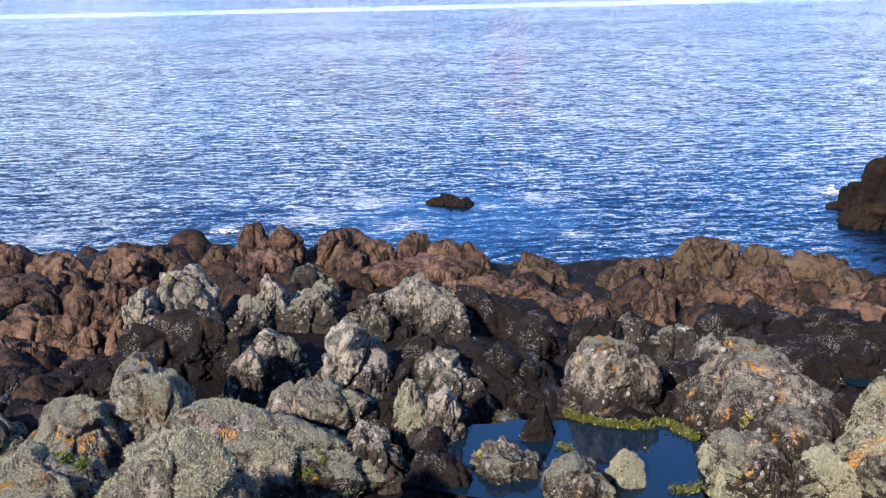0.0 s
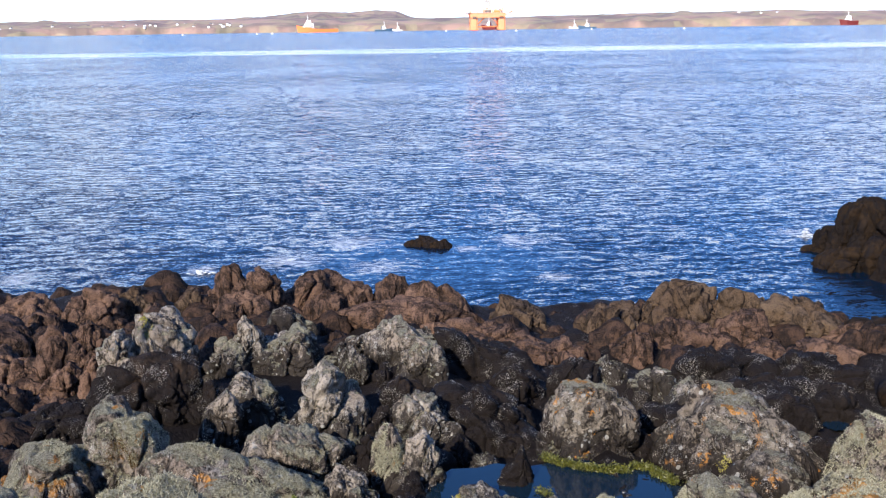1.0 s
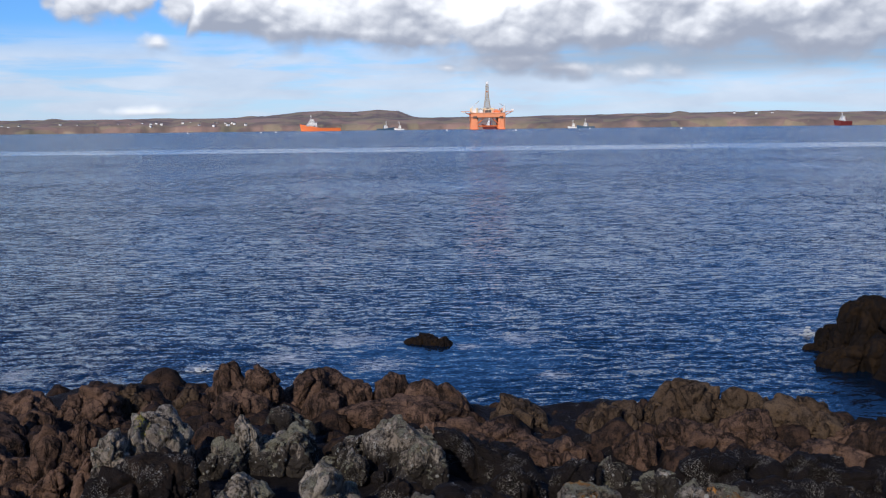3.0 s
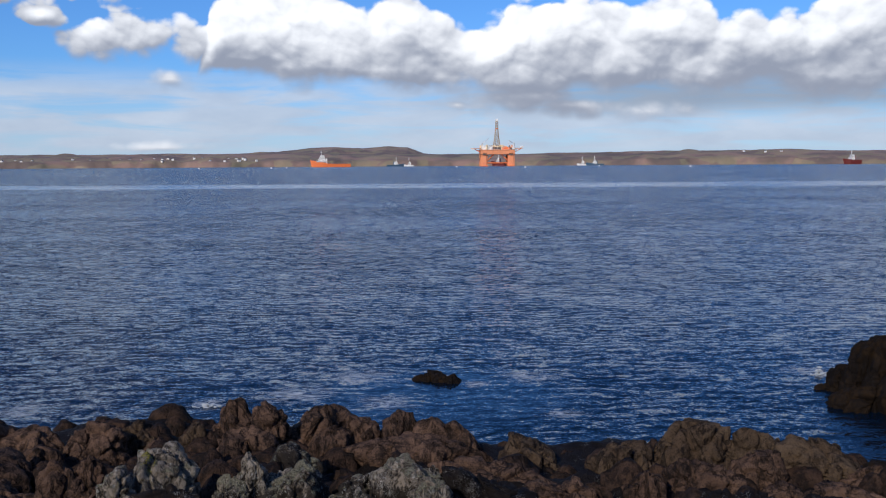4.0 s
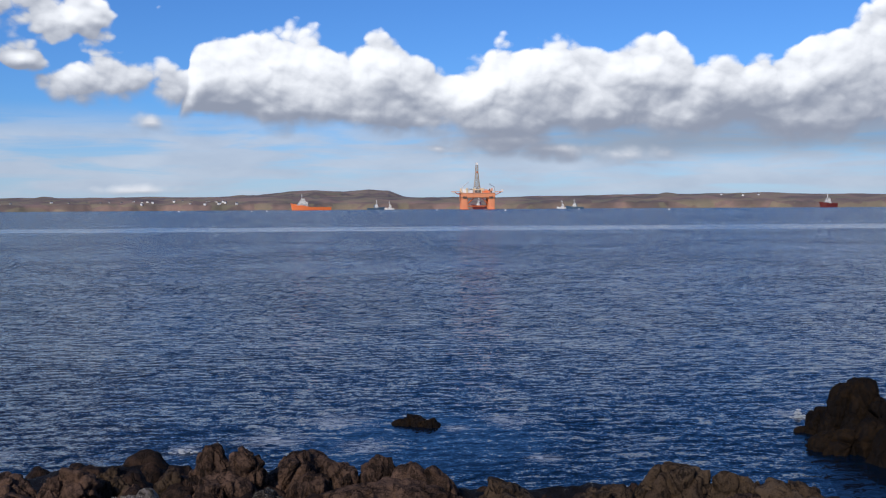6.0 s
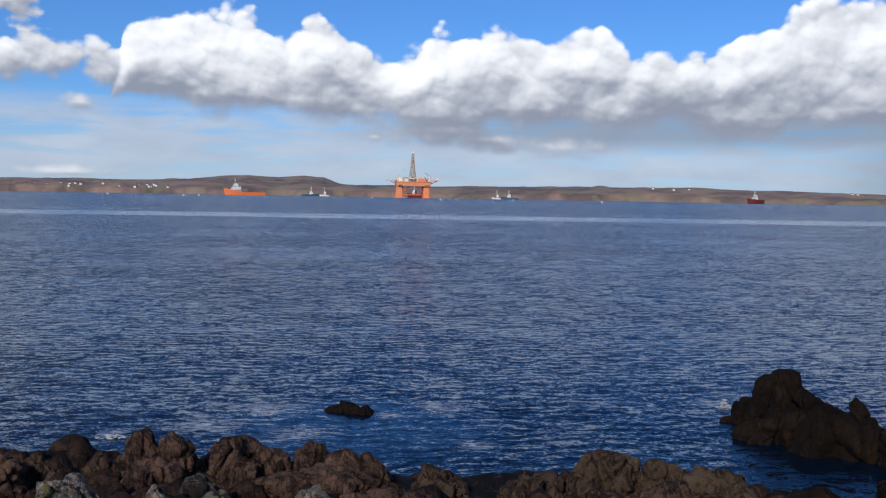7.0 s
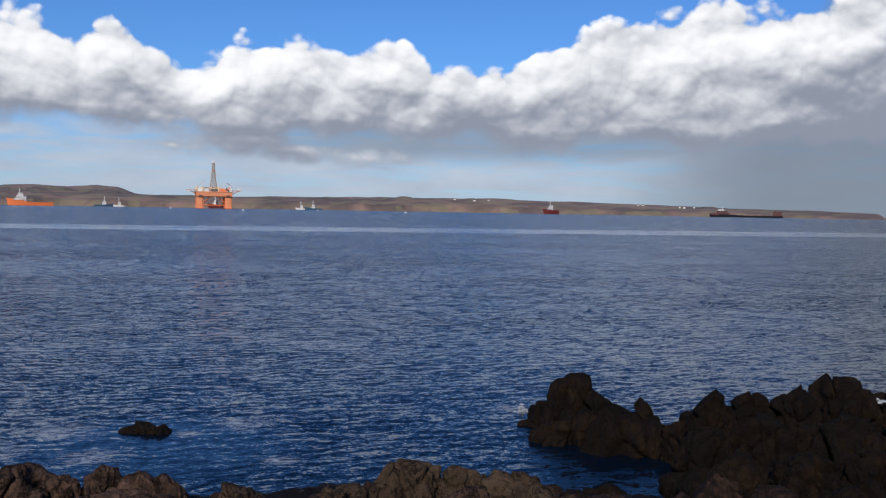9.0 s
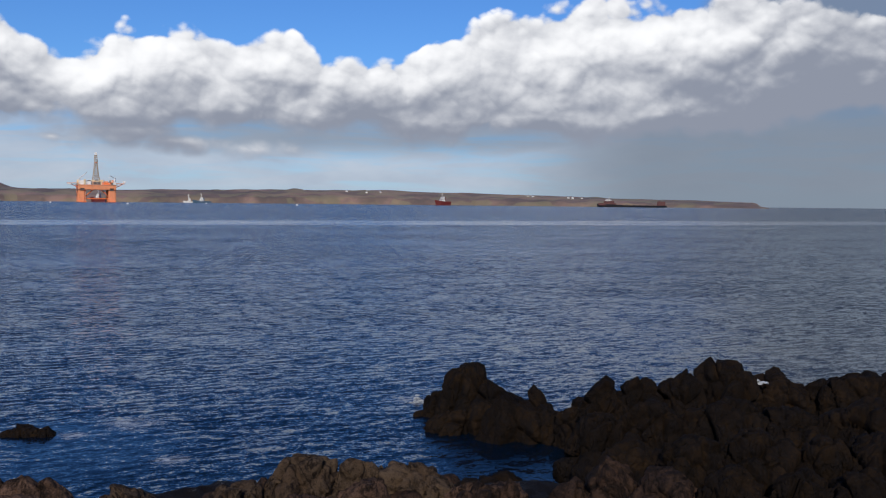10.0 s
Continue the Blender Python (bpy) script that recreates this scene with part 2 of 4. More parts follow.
    if spots:
        dots = h.math("LESS_THAN", h.cells(v, 30.0), 0.28)
        small = h.math("LESS_THAN", h.cells(v, 74.0), 0.30)
        some = h.step(h.noise(v, 3.3, 4.0, 0.6), 0.58 - spots * 0.2, 0.72 - spots * 0.2)
        both = h.math("MULTIPLY", h.math("MAXIMUM", h.math("MULTIPLY", dots, h.step(h.noise(v, 11.0), 0.52, 0.6)), small), some)
        if lichen:
            disc = h.math("MULTIPLY", h.math("LESS_THAN", h.math("MULTIPLY_ADD", h.noise(v, 40.0, 2.0), 0.12, h.cells(v, 11.0)), 0.33), h.step(h.noise(v, 4.7, 3.0, 0.6), 0.56 - spots * 0.1, 0.62 - spots * 0.1))
            colour = h.mix(h.math("MULTIPLY", disc, 0.6), colour, (0.36, 0.36, 0.33))
        colour = h.mix(h.math("MULTIPLY", both, 0.85), colour, (0.42, 0.40, 0.36))
        height = h.math("MULTIPLY_ADD", both, 0.35, height)
    h.put(shader.inputs["Base Color"], colour)
    h.put(shader.inputs["Roughness"], h.step(h.math("MULTIPLY", dark, wet), 0.0, 1.0, 0.92, 0.62))
    shader.inputs["Specular IOR Level"].default_value = 0.08
    bump(h, shader, height, 1.0, 0.05)
    return m


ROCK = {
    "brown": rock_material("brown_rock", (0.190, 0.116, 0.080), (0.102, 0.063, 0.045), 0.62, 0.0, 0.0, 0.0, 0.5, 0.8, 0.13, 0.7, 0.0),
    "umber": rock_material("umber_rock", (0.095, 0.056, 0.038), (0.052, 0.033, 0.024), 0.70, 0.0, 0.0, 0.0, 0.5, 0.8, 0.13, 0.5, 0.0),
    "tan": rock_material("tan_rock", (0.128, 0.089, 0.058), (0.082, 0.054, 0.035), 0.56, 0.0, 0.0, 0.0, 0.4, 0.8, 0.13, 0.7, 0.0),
    "dark": rock_material("dark_brown_rock", (0.033, 0.020, 0.0105), (0.010, 0.0065, 0.004), 0.70, 0.0, 0.0, 0.0, 0.3, 0.7, 0.12, 0.6, 0.0),
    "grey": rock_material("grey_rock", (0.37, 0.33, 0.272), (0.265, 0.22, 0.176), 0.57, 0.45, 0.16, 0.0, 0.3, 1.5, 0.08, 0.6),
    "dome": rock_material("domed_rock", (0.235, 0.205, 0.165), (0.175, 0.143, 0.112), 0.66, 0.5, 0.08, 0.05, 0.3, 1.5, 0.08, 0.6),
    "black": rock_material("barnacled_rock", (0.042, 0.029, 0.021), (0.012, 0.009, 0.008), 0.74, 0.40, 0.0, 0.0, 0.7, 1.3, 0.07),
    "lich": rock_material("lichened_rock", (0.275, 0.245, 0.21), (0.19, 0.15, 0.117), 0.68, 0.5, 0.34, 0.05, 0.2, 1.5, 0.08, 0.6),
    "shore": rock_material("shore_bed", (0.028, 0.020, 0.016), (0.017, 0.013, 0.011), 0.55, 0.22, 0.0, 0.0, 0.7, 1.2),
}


def lichen_material():
    m, h, shader = material("lichen")
    own = h.node("ShaderNodeNewGeometry").outputs["Random Per Island"]
    h.put(shader.inputs["Base Color"], h.mix(own, (0.13, 0.125, 0.075), (0.40, 0.385, 0.285)))
    shader.inputs["Roughness"].default_value = 0.95
    shader.inputs["Specular IOR Level"].default_value = 0.1
    return m


LICHEN = lichen_material()


def water_material(name, deep, ripple, sea):
    m, h, shader = material(name)
    p = h.node("ShaderNodeNewGeometry").outputs["Position"]
    x, y, z = h.split(p)
    shader.inputs["Base Color"].default_value = (*deep, 1)
    shader.inputs["IOR"].default_value = 1.33
    shader.inputs["Roughness"].default_value = 0.06
    if not sea:
        bump(h, shader, h.noise(p, 7.0, 2.0), ripple, 0.004)
        return m
    # wind waves run along x: slopes of three sizes, steeper across than along
    def slopes(stretch, scale, detail, warp):
        n = h.node("ShaderNodeTexNoise")
        for key, value in (("Vector", h.vec("MULTIPLY", p, stretch)), ("Scale", scale), ("Detail", detail), ("Roughness", 0.6), ("Distortion", warp)):
            h.put(n.inputs[key], value)
        return h.vec("SUBTRACT", n.outputs["Color"], (0.5, 0.5, 0.5))
    far = h.noise(h.vec("MULTIPLY", p, (0.0022, 0.012, 0.0)), 1.0, 4.0, 0.5, 0.5)
    gust = h.noise(h.vec("MULTIPLY", p, (0.03, 0.06, 0.0)), 1.0, 3.0, 0.55, 0.6)
    s1 = h.vec("MULTIPLY", slopes((0.95, 1.5, 1.0), 1.25, 2.0, 0.0), (1.0, 0.50, 0.0))
    s2 = h.vec("MULTIPLY", slopes((1.5, 2.8, 1.0), 3.0, 3.0, 0.0), (1.3, 1.0, 0.0))
    s3 = h.vec("MULTIPLY", slopes((3.0, 5.0, 1.0), 4.5, 2.0, 0.2), (1.2, 1.0, 0.0))
    s0 = h.vec("MULTIPLY", slopes((0.7, 1.0, 1.0), 0.42, 2.0, 0.0), (0.34, 0.20, 0.0))
    # short regular wavelets, their crests bent and broken
    crest = h.math("MULTIPLY_ADD", y, 11.0, h.math("MULTIPLY", h.noise(h.vec("MULTIPLY", p, (0.55, 0.4, 0.0)), 1.0, 3.0, 0.5), 24.0))
    wavelet = h.math("MULTIPLY", h.math("SINE", crest), h.step(h.noise(h.vec("MULTIPLY", p, (0.8, 1.1, 0.0)), 1.0, 2.0), 0.3, 0.65, 0.02, 0.125))
    fade = h.step(y, 40.0, 170.0, 1.0, 0.12)
    s0 = h.vec("MULTIPLY", s0, h.combine(fade, fade, 0.0))
    sx, sy, _ = h.split(h.vec("ADD", h.vec("ADD", h.vec("ADD", s0, s1), s2), s3))
    # wave fronts lean to the shore
    lean = h.step(y, 12.0, 160.0, 0.10, 0.15)
    slope = h.combine(sx, h.math("SUBTRACT", h.math("ADD", sy, h.math("MULTIPLY", wavelet, fade)), lean), 0.0)
    # slicks: long calm bands far out
    bent = h.math("MULTIPLY_ADD", far, 60.0, y)
    band = h.math("MULTIPLY", h.step(bent, 250.0, 268.0), h.step(bent, 320.0, 300.0))
    calm = h.math("MAXIMUM", h.math("MULTIPLY", h.step(far, 0.55, 0.68), h.step(y, 60.0, 160.0, 0.0, 0.5)), band)
    swell = h.node("ShaderNodeVectorMath", operation="DISTANCE")
    h.put(swell.inputs[0], h.combine(x, h.math("MULTIPLY_ADD", gust, 5.0, y), 0.0))
    swell.inputs[1].default_value = (0.3, 26.0, 0)
    calm = h.math("MAXIMUM", calm, h.step(swell.outputs["Value"], 4.6, 1.6, 0.0, 1.0))
    force = h.math("MULTIPLY", h.step(calm, 0.0, 1.0, ripple, ripple * 0.45), h.math("MULTIPLY", h.step(y, 14.0, 70.0, 0.58, 1.0), h.step(gust, 0.3, 0.7, 0.75, 1.2)))
    slope = h.vec("MULTIPLY", slope, h.combine(force, force, 0.0))
    h.put(shader.inputs["Normal"], h.vec("NORMALIZE", h.vec("ADD", slope, (0.0, 0.0, 1.0))))
    # foam where swell breaks on the rocks
    foam = None
    for fx, fy, size in ((10.2, 25.1, 0.9), (-5.2, 22.6, 1.0), (-5.6, 20.6, 1.1), (3.0, 21.3, 0.9), (10.0, 25.6, 1.2), (20.9, 24.2, 1.0), (-9.5, 21.9, 1.6), (1.2, 24.4, 0.8), (-1.8, 25.4, 2.0), (-3.2, 23.4, 1.9), (2.6, 25.2, 1.6), (-1.0, 22.6, 1.5)):
        away = h.node("ShaderNodeVectorMath", operation="DISTANCE")
        h.put(away.inputs[0], h.combine(x, y, 0.0))
        away.inputs[1].default_value = (fx, fy, 0)
        one = h.step(away.outputs["Value"], 0.0, size * 1.15, 0.26, 0.0)
        foam = one if foam is None else h.math("MAXIMUM", foam, one)
    lace = h.noise(h.vec("MULTIPLY", p, (0.55, 2.0, 1.0)), 2.6, 8.0, 0.72, 2.2)
    white = h.step(h.math("ADD", lace, foam), 0.68, 0.86)
    h.put(shader.inputs["Base Color"], h.mix(white, deep, (0.5, 0.54, 0.57)))
    h.put(shader.inputs["Roughness"], h.math("MAXIMUM", h.step(white, 0.0, 1.0, 0.085, 0.8), h.step(y, 60.0, 500.0, 0.085, 0.16)))
    return m


SEA = water_material("sea_water", (0.001, 0.007, 0.018), 0.9, True)
POOL = water_material("pool_water", (0.004, 0.012, 0.022), 0.15, False)


# ---- mesh helpers ----
def mesh_object(name, verts, faces, mat, parent=None, smooth=False):
    me = bpy.data.meshes.new(name)
    me.from_pydata(verts if isinstance(verts, list) else verts.tolist(), [], faces if isinstance(faces, list) else faces.tolist())
    if smooth:
        me.shade_smooth()
    me.materials.append(mat)
    ob = new(name, me)
    ob.parent = parent
    return ob


def part(name, bm, mat, parent, label=""):
    me = bpy.data.meshes.new(name)
    bm.to_mesh(me)
    bm.free()
    me.materials.append(mat)
    ob = new(name, me)
    ob.parent = parent
    return tagged(ob, label)


def sphere_dirs(level):
    bm = bmesh.new()
    bmesh.ops.create_icosphere(bm, subdivisions=level, radius=1)
    v = np.array([w.co[:] for w in bm.verts])
    f = [[w.index for w in face.verts] for face in bm.faces]
    bm.free()
    return v / np.linalg.norm(v, axis=1)[:, None], f


SPHERES = {k: sphere_dirs(k) for k in (3, 4, 5, 6)}


def lattice(rng, n=14):
    return rng.random((n, n, n))


def value_noise(table, p):
    """Smooth value noise on a wrapped lattice, for an array of points."""
    n = table.shape[0]
    i = np.floor(p).astype(int)
    f = p - i
    f = f * f * (3 - 2 * f)
    total = 0
    for dx in (0, 1):
        for dy in (0, 1):
            for dz in (0, 1):
                w = (f[:, 0] if dx else 1 - f[:, 0]) * (f[:, 1] if dy else 1 - f[:, 1]) * (f[:, 2] if dz else 1 - f[:, 2])
                total = total + w * table[(i[:, 0] + dx) % n, (i[:, 1] + dy) % n, (i[:, 2] + dz) % n]
    return total - 0.5


def fractal(table, p, octaves=4, rough=0.5):
    total, amp = 0, 1.0
    for o in range(octaves):
        total = total + amp * value_noise(table, p * 2 ** o + 3.7 * o)
        amp *= rough
    return total


# ---- ground ----
RISE = ([0, 2, 6, 7.5, 10, 13, 17, 18.5, 20, 24, 60], [3.9, 3.7, 1.9, 1.0, 0.95, 0.8, 0.62, 0.1, -0.7, -2.2, -4])


def ground_height(x, y):
    """The shore's mean height: it falls from the viewpoint to the tide line, bulges out to the headland, and climbs steeply behind."""
    r, a = np.hypot(x, y), np.degrees(np.arctan2(-x, y))
    shore = np.interp(a, [-120, -100, -38, -33.5, -31.5, 8, 15, 60, 80, 120], [300, 60, 27, 25, 18.5, 18.5, 21, 22, 60, 300])
    z = np.interp(r * 18.5 / shore, *RISE)
    back = np.clip(-(y + 6.0), 0, None)
    return z + np.minimum(back * 0.16, 14 + 3 * np.sin(x * 0.03)) * np.clip(back / 10, 0, 1)


rng = np.random.default_rng(3)
table = lattice(rng)
radii = np.concatenate([np.linspace(0.4, 34, 190), np.geomspace(34.6, 400, 40)])
turns = np.radians(np.concatenate([np.linspace(-60, 40, 420), np.linspace(41, 299, 130)]))
R2, A2 = np.meshgrid(radii, turns, indexing="ij")
GX, GY = (-np.sin(A2) * R2).ravel(), (np.cos(A2) * R2).ravel()
GZ = ground_height(GX, GY)
pts = np.stack([GX, GY, GZ], 1)
rug = fractal(table, pts * 0.9, 5, 0.55)
GZ = GZ + rug * np.clip(np.hypot(GX, GY) / 8, 0.2, 1) * 0.4
nt = len(turns)
faces = [(i * nt + j, i * nt + (j + 1) % nt, (i + 1) * nt + (j + 1) % nt, (i + 1) * nt + j) for i in range(len(radii) - 1) for j in range(nt)]
faces.append(tuple(range(nt - 1, -1, -1)))
ground = mesh_object("ground", np.stack([GX, GY, GZ], 1), faces, ROCK["shore"], smooth=True)
tagged(ground, "dark rocky shore bed sloping down to the sea", "ground", kind="structure")

# ---- sea ----
rings = np.concatenate([[0.5], np.linspace(12, 60, 12), np.geomspace(75, 4900, 26)])
bm = bmesh.new()
loops = [[bm.verts.new((r * math.cos(k * math.tau / 96), r * math.sin(k * math.tau / 96), 0)) for k in range(96)] for r in rings]
for a, b in zip(loops, loops[1:]):
    for k in range(96):
        bm.faces.new((a[k], a[(k + 1) % 96], b[(k + 1) % 96], b[k])[::-1])
bmesh.ops.recalc_face_normals(bm, faces=bm.faces)
if sum(f.normal.z for f in bm.faces) < 0:
    bmesh.ops.reverse_faces(bm, faces=bm.faces)
water = part("water", bm, SEA, None)
tagged(water, "rippled deep blue sea reaching to the horizon", "sea", kind="structure")


# ---- far coast ----
def coast_height(a):
    """Skyline heights of the far coast, in metres at 2600 m, over the turn in degrees."""
    z = np.interp(a, [-42, -41.5, -41.3, -38, -33, -28, -20, -12, -4, 3, 12, 20, 30, 45], [1, 5, 15, 19, 23, 30, 39, 36, 32, 34, 37, 34, 30, 28])
    return z


def land_material(name, cols, scale):
    m, h, shader = material(name)
    p = h.node("ShaderNodeNewGeometry").outputs["Position"]
    nz = h.split(h.node("ShaderNodeNewGeometry").outputs["Normal"])[2]
    a = h.noise(p, scale, 6.0, 0.6)
    fields = h.node("ShaderNodeTexVoronoi")
    h.put(fields.inputs["Vector"], p)
    fields.inputs["Scale"].default_value = scale * 2.6
    col = h.mix(h.step(a, 0.4, 0.6), cols[0], cols[1])
    # broad dark patches: cloud shadows painted into the land colour by noise
    col = h.mix(h.step(h.noise(p, scale * 0.35, 4.0, 0.6), 0.47, 0.58, 0.0, 0.5), col, (0.085, 0.075, 0.075))
    col = h.mix(h.step(h.split(fields.outputs["Color"])[0], 0.5, 0.68, 0.0, 0.33), col, cols[2])
    h.put(shader.inputs["Base Color"], h.mix(h.step(nz, 0.35, 0.75, 0.8, 0.0), col, cols[3]))
    shader.inputs["Roughness"].default_value = 0.95
    bump(h, shader, h.noise(p, scale * 9, 4.0), 0.6, 3.0)
    return m


LAND = land_material("moorland", ((0.33, 0.215, 0.165), (0.20, 0.145, 0.115), (0.35, 0.32, 0.16), (0.42, 0.35, 0.25)), 0.010)


def land(name, label, a0, a1, r0, depth, height, cliff, seed):
    tab = lattice(np.random.default_rng(seed))
    turns = np.linspace(a0, a1, 420)
    prof = [(-0.02, -6.0), (0.0, 0.3), (cliff * 0.04 + 0.01, None), (0.12, None), (0.25, None), (0.45, None), (0.7, None), (1.0, None), (1.3, None)]
    share = [0, 0, 0.42, 0.5, 0.62, 0.8, 0.95, 1.0, 0.8]
    verts = []
    for (u, z), s in zip(prof, share):
        a = np.radians(turns)
        wig = 1 + 0.02 * value_noise(tab, np.stack([turns * 0.7, turns * 0, turns * 0 + 1], 1)) + 0.008 * value_noise(tab, np.stack([turns * 3.1, turns * 0, turns * 0 + 5], 1))
        r = (r0 + u * depth) * wig
        hgt = height(turns)
        bumps = fractal(tab, np.stack([turns * 0.8, turns * 0 + u * 4, turns * 0], 1), 4, 0.5)
        zz = np.full_like(turns, z) if z is not None else hgt * s * (1 + 0.35 * bumps * (1 if s < 1 else 0.25)) * r / (r0 + depth)
        verts.append(np.stack([-np.sin(a) * r, np.cos(a) * r, zz], 1))
    n = len(turns)
    faces = [(i * n + j, i * n + j + 1, (i + 1) * n + j + 1, (i + 1) * n + j) for i in range(len(prof) - 1) for j in range(n - 1)]
    ob = mesh_object(name, np.concatenate(verts), faces, LAND, smooth=True)
    return tagged(ob, label, "coast", kind="structure")


land("backdrop", "low brown moorland coast with fields and cliffs", -42.0, 48.0, 2450.0, 300.0, coast_height, 1.0, 5)
land("backdrop", "rounded brown hill behind the far coast", -4.0, 16.0, 3300.0, 500.0,
     lambda a: np.interp(a, [-4, 0.2, 1.1, 2.2, 3.7, 5.4, 6.7, 8.7, 10.7, 14, 16], [8, 46, 68, 72, 67, 72, 68, 55, 44, 25, 12]), 0.0, 6)


# ---- rocks ----
LABEL = {
    "brown": ("rock", "reddish-brown angular shore rock with dark cracks"),
    "umber": ("rock", "dark umber shore rock beside the inlet"),
    "dark": ("rock", "dark brown rock of the headland"),
    "tan": ("rock", "tan weathered outcrop of rock with vertical cracks"),
    "grey": ("boulder", "grey boulder with white lichen spots and dark streaks"),
    "dome": ("boulder", "domed grey boulder with orange lichen patches"),
    "black": ("rock", "black barnacled rock in the tide zone"),
    "lich": ("boulder", "grey boulder shaggy with pale green lichen"),
}
count = 0
BOULDERS = []


def strands(boulder, p, tris, tab, r):
    """Shaggy lichen: short tapering strands in tufts over a boulder's upper faces."""
    a, b, c3 = p[tris[:, 0]], p[tris[:, 1]], p[tris[:, 2]]
    up = np.cross(b - a, c3 - a)
    area = np.linalg.norm(up, axis=1)
    up /= np.maximum(area, 1e-9)[:, None]
    mid = (a + b + c3) / 3
    grow = 1.3 * fractal(tab, mid * 2.2 + 3, 3) + 0.26 * up[:, 2] + 0.35 * fractal(tab, mid * 11, 2)
    share = area * np.clip((grow - 0.12) * 4, 0, 1) * (mid[:, 2] > 0.05)
    if share.sum() <= 0:
        return
    count2 = int(min(16000, 11000 * area.sum() / 2))
    k = r.choice(len(tris), count2, p=share / share.sum())
    u = r.random((count2, 2))
    u[u.sum(1) > 1] = 1 - u[u.sum(1) > 1]
    root = a[k] + (b - a)[k] * u[:, :1] + (c3 - a)[k] * u[:, 1:]
    way2 = up[k] + r.normal(size=(count2, 3)) * 0.75
    way2 /= np.linalg.norm(way2, axis=1)[:, None]
    side = np.cross(way2, r.normal(size=(count2, 3)))
    side /= np.linalg.norm(side, axis=1)[:, None]
    size = r.uniform(0.010, 0.034, (count2, 1))
    wide2 = r.uniform(0.0016, 0.004, (count2, 1))
    verts = np.stack([root - way2 * 0.004 + side * wide2, root - way2 * 0.004 - side * wide2, root + way2 * size], 1).reshape(-1, 3)
    tuft = mesh_object("lichen", verts, np.arange(count2 * 3).reshape(-1, 3), LICHEN, boulder)
    tagged(tuft, "shaggy pale grey-green lichen", kind="stuff")


def blocks_of(r, p, cell, stretch, tab):
    """Splits points into fracture blocks: each point's block, and how far it lies from the joint to the next one."""
    q = p @ stretch + 0.5 * cell * np.stack([value_noise(tab, p / cell * 0.9 + k * 7.1) for k in range(3)], 1)
    n = int(np.clip(np.prod(np.ptp(q, axis=0)) ** (2 / 3) * 3.2 / cell ** 2, 5, 170))
    seeds = q[r.choice(len(q), n, replace=False)] * 0.96
    away = np.sqrt(((q[:, None, :] - seeds[None]) ** 2).sum(2))
    order = np.argpartition(away, 1, axis=1)[:, :2]
    two = np.sort(np.take_along_axis(away, order, 1), axis=1)
    first = away.argmin(1)
    return first, n, (two[:, 1] - two[:, 0]) / cell, q - seeds[first]


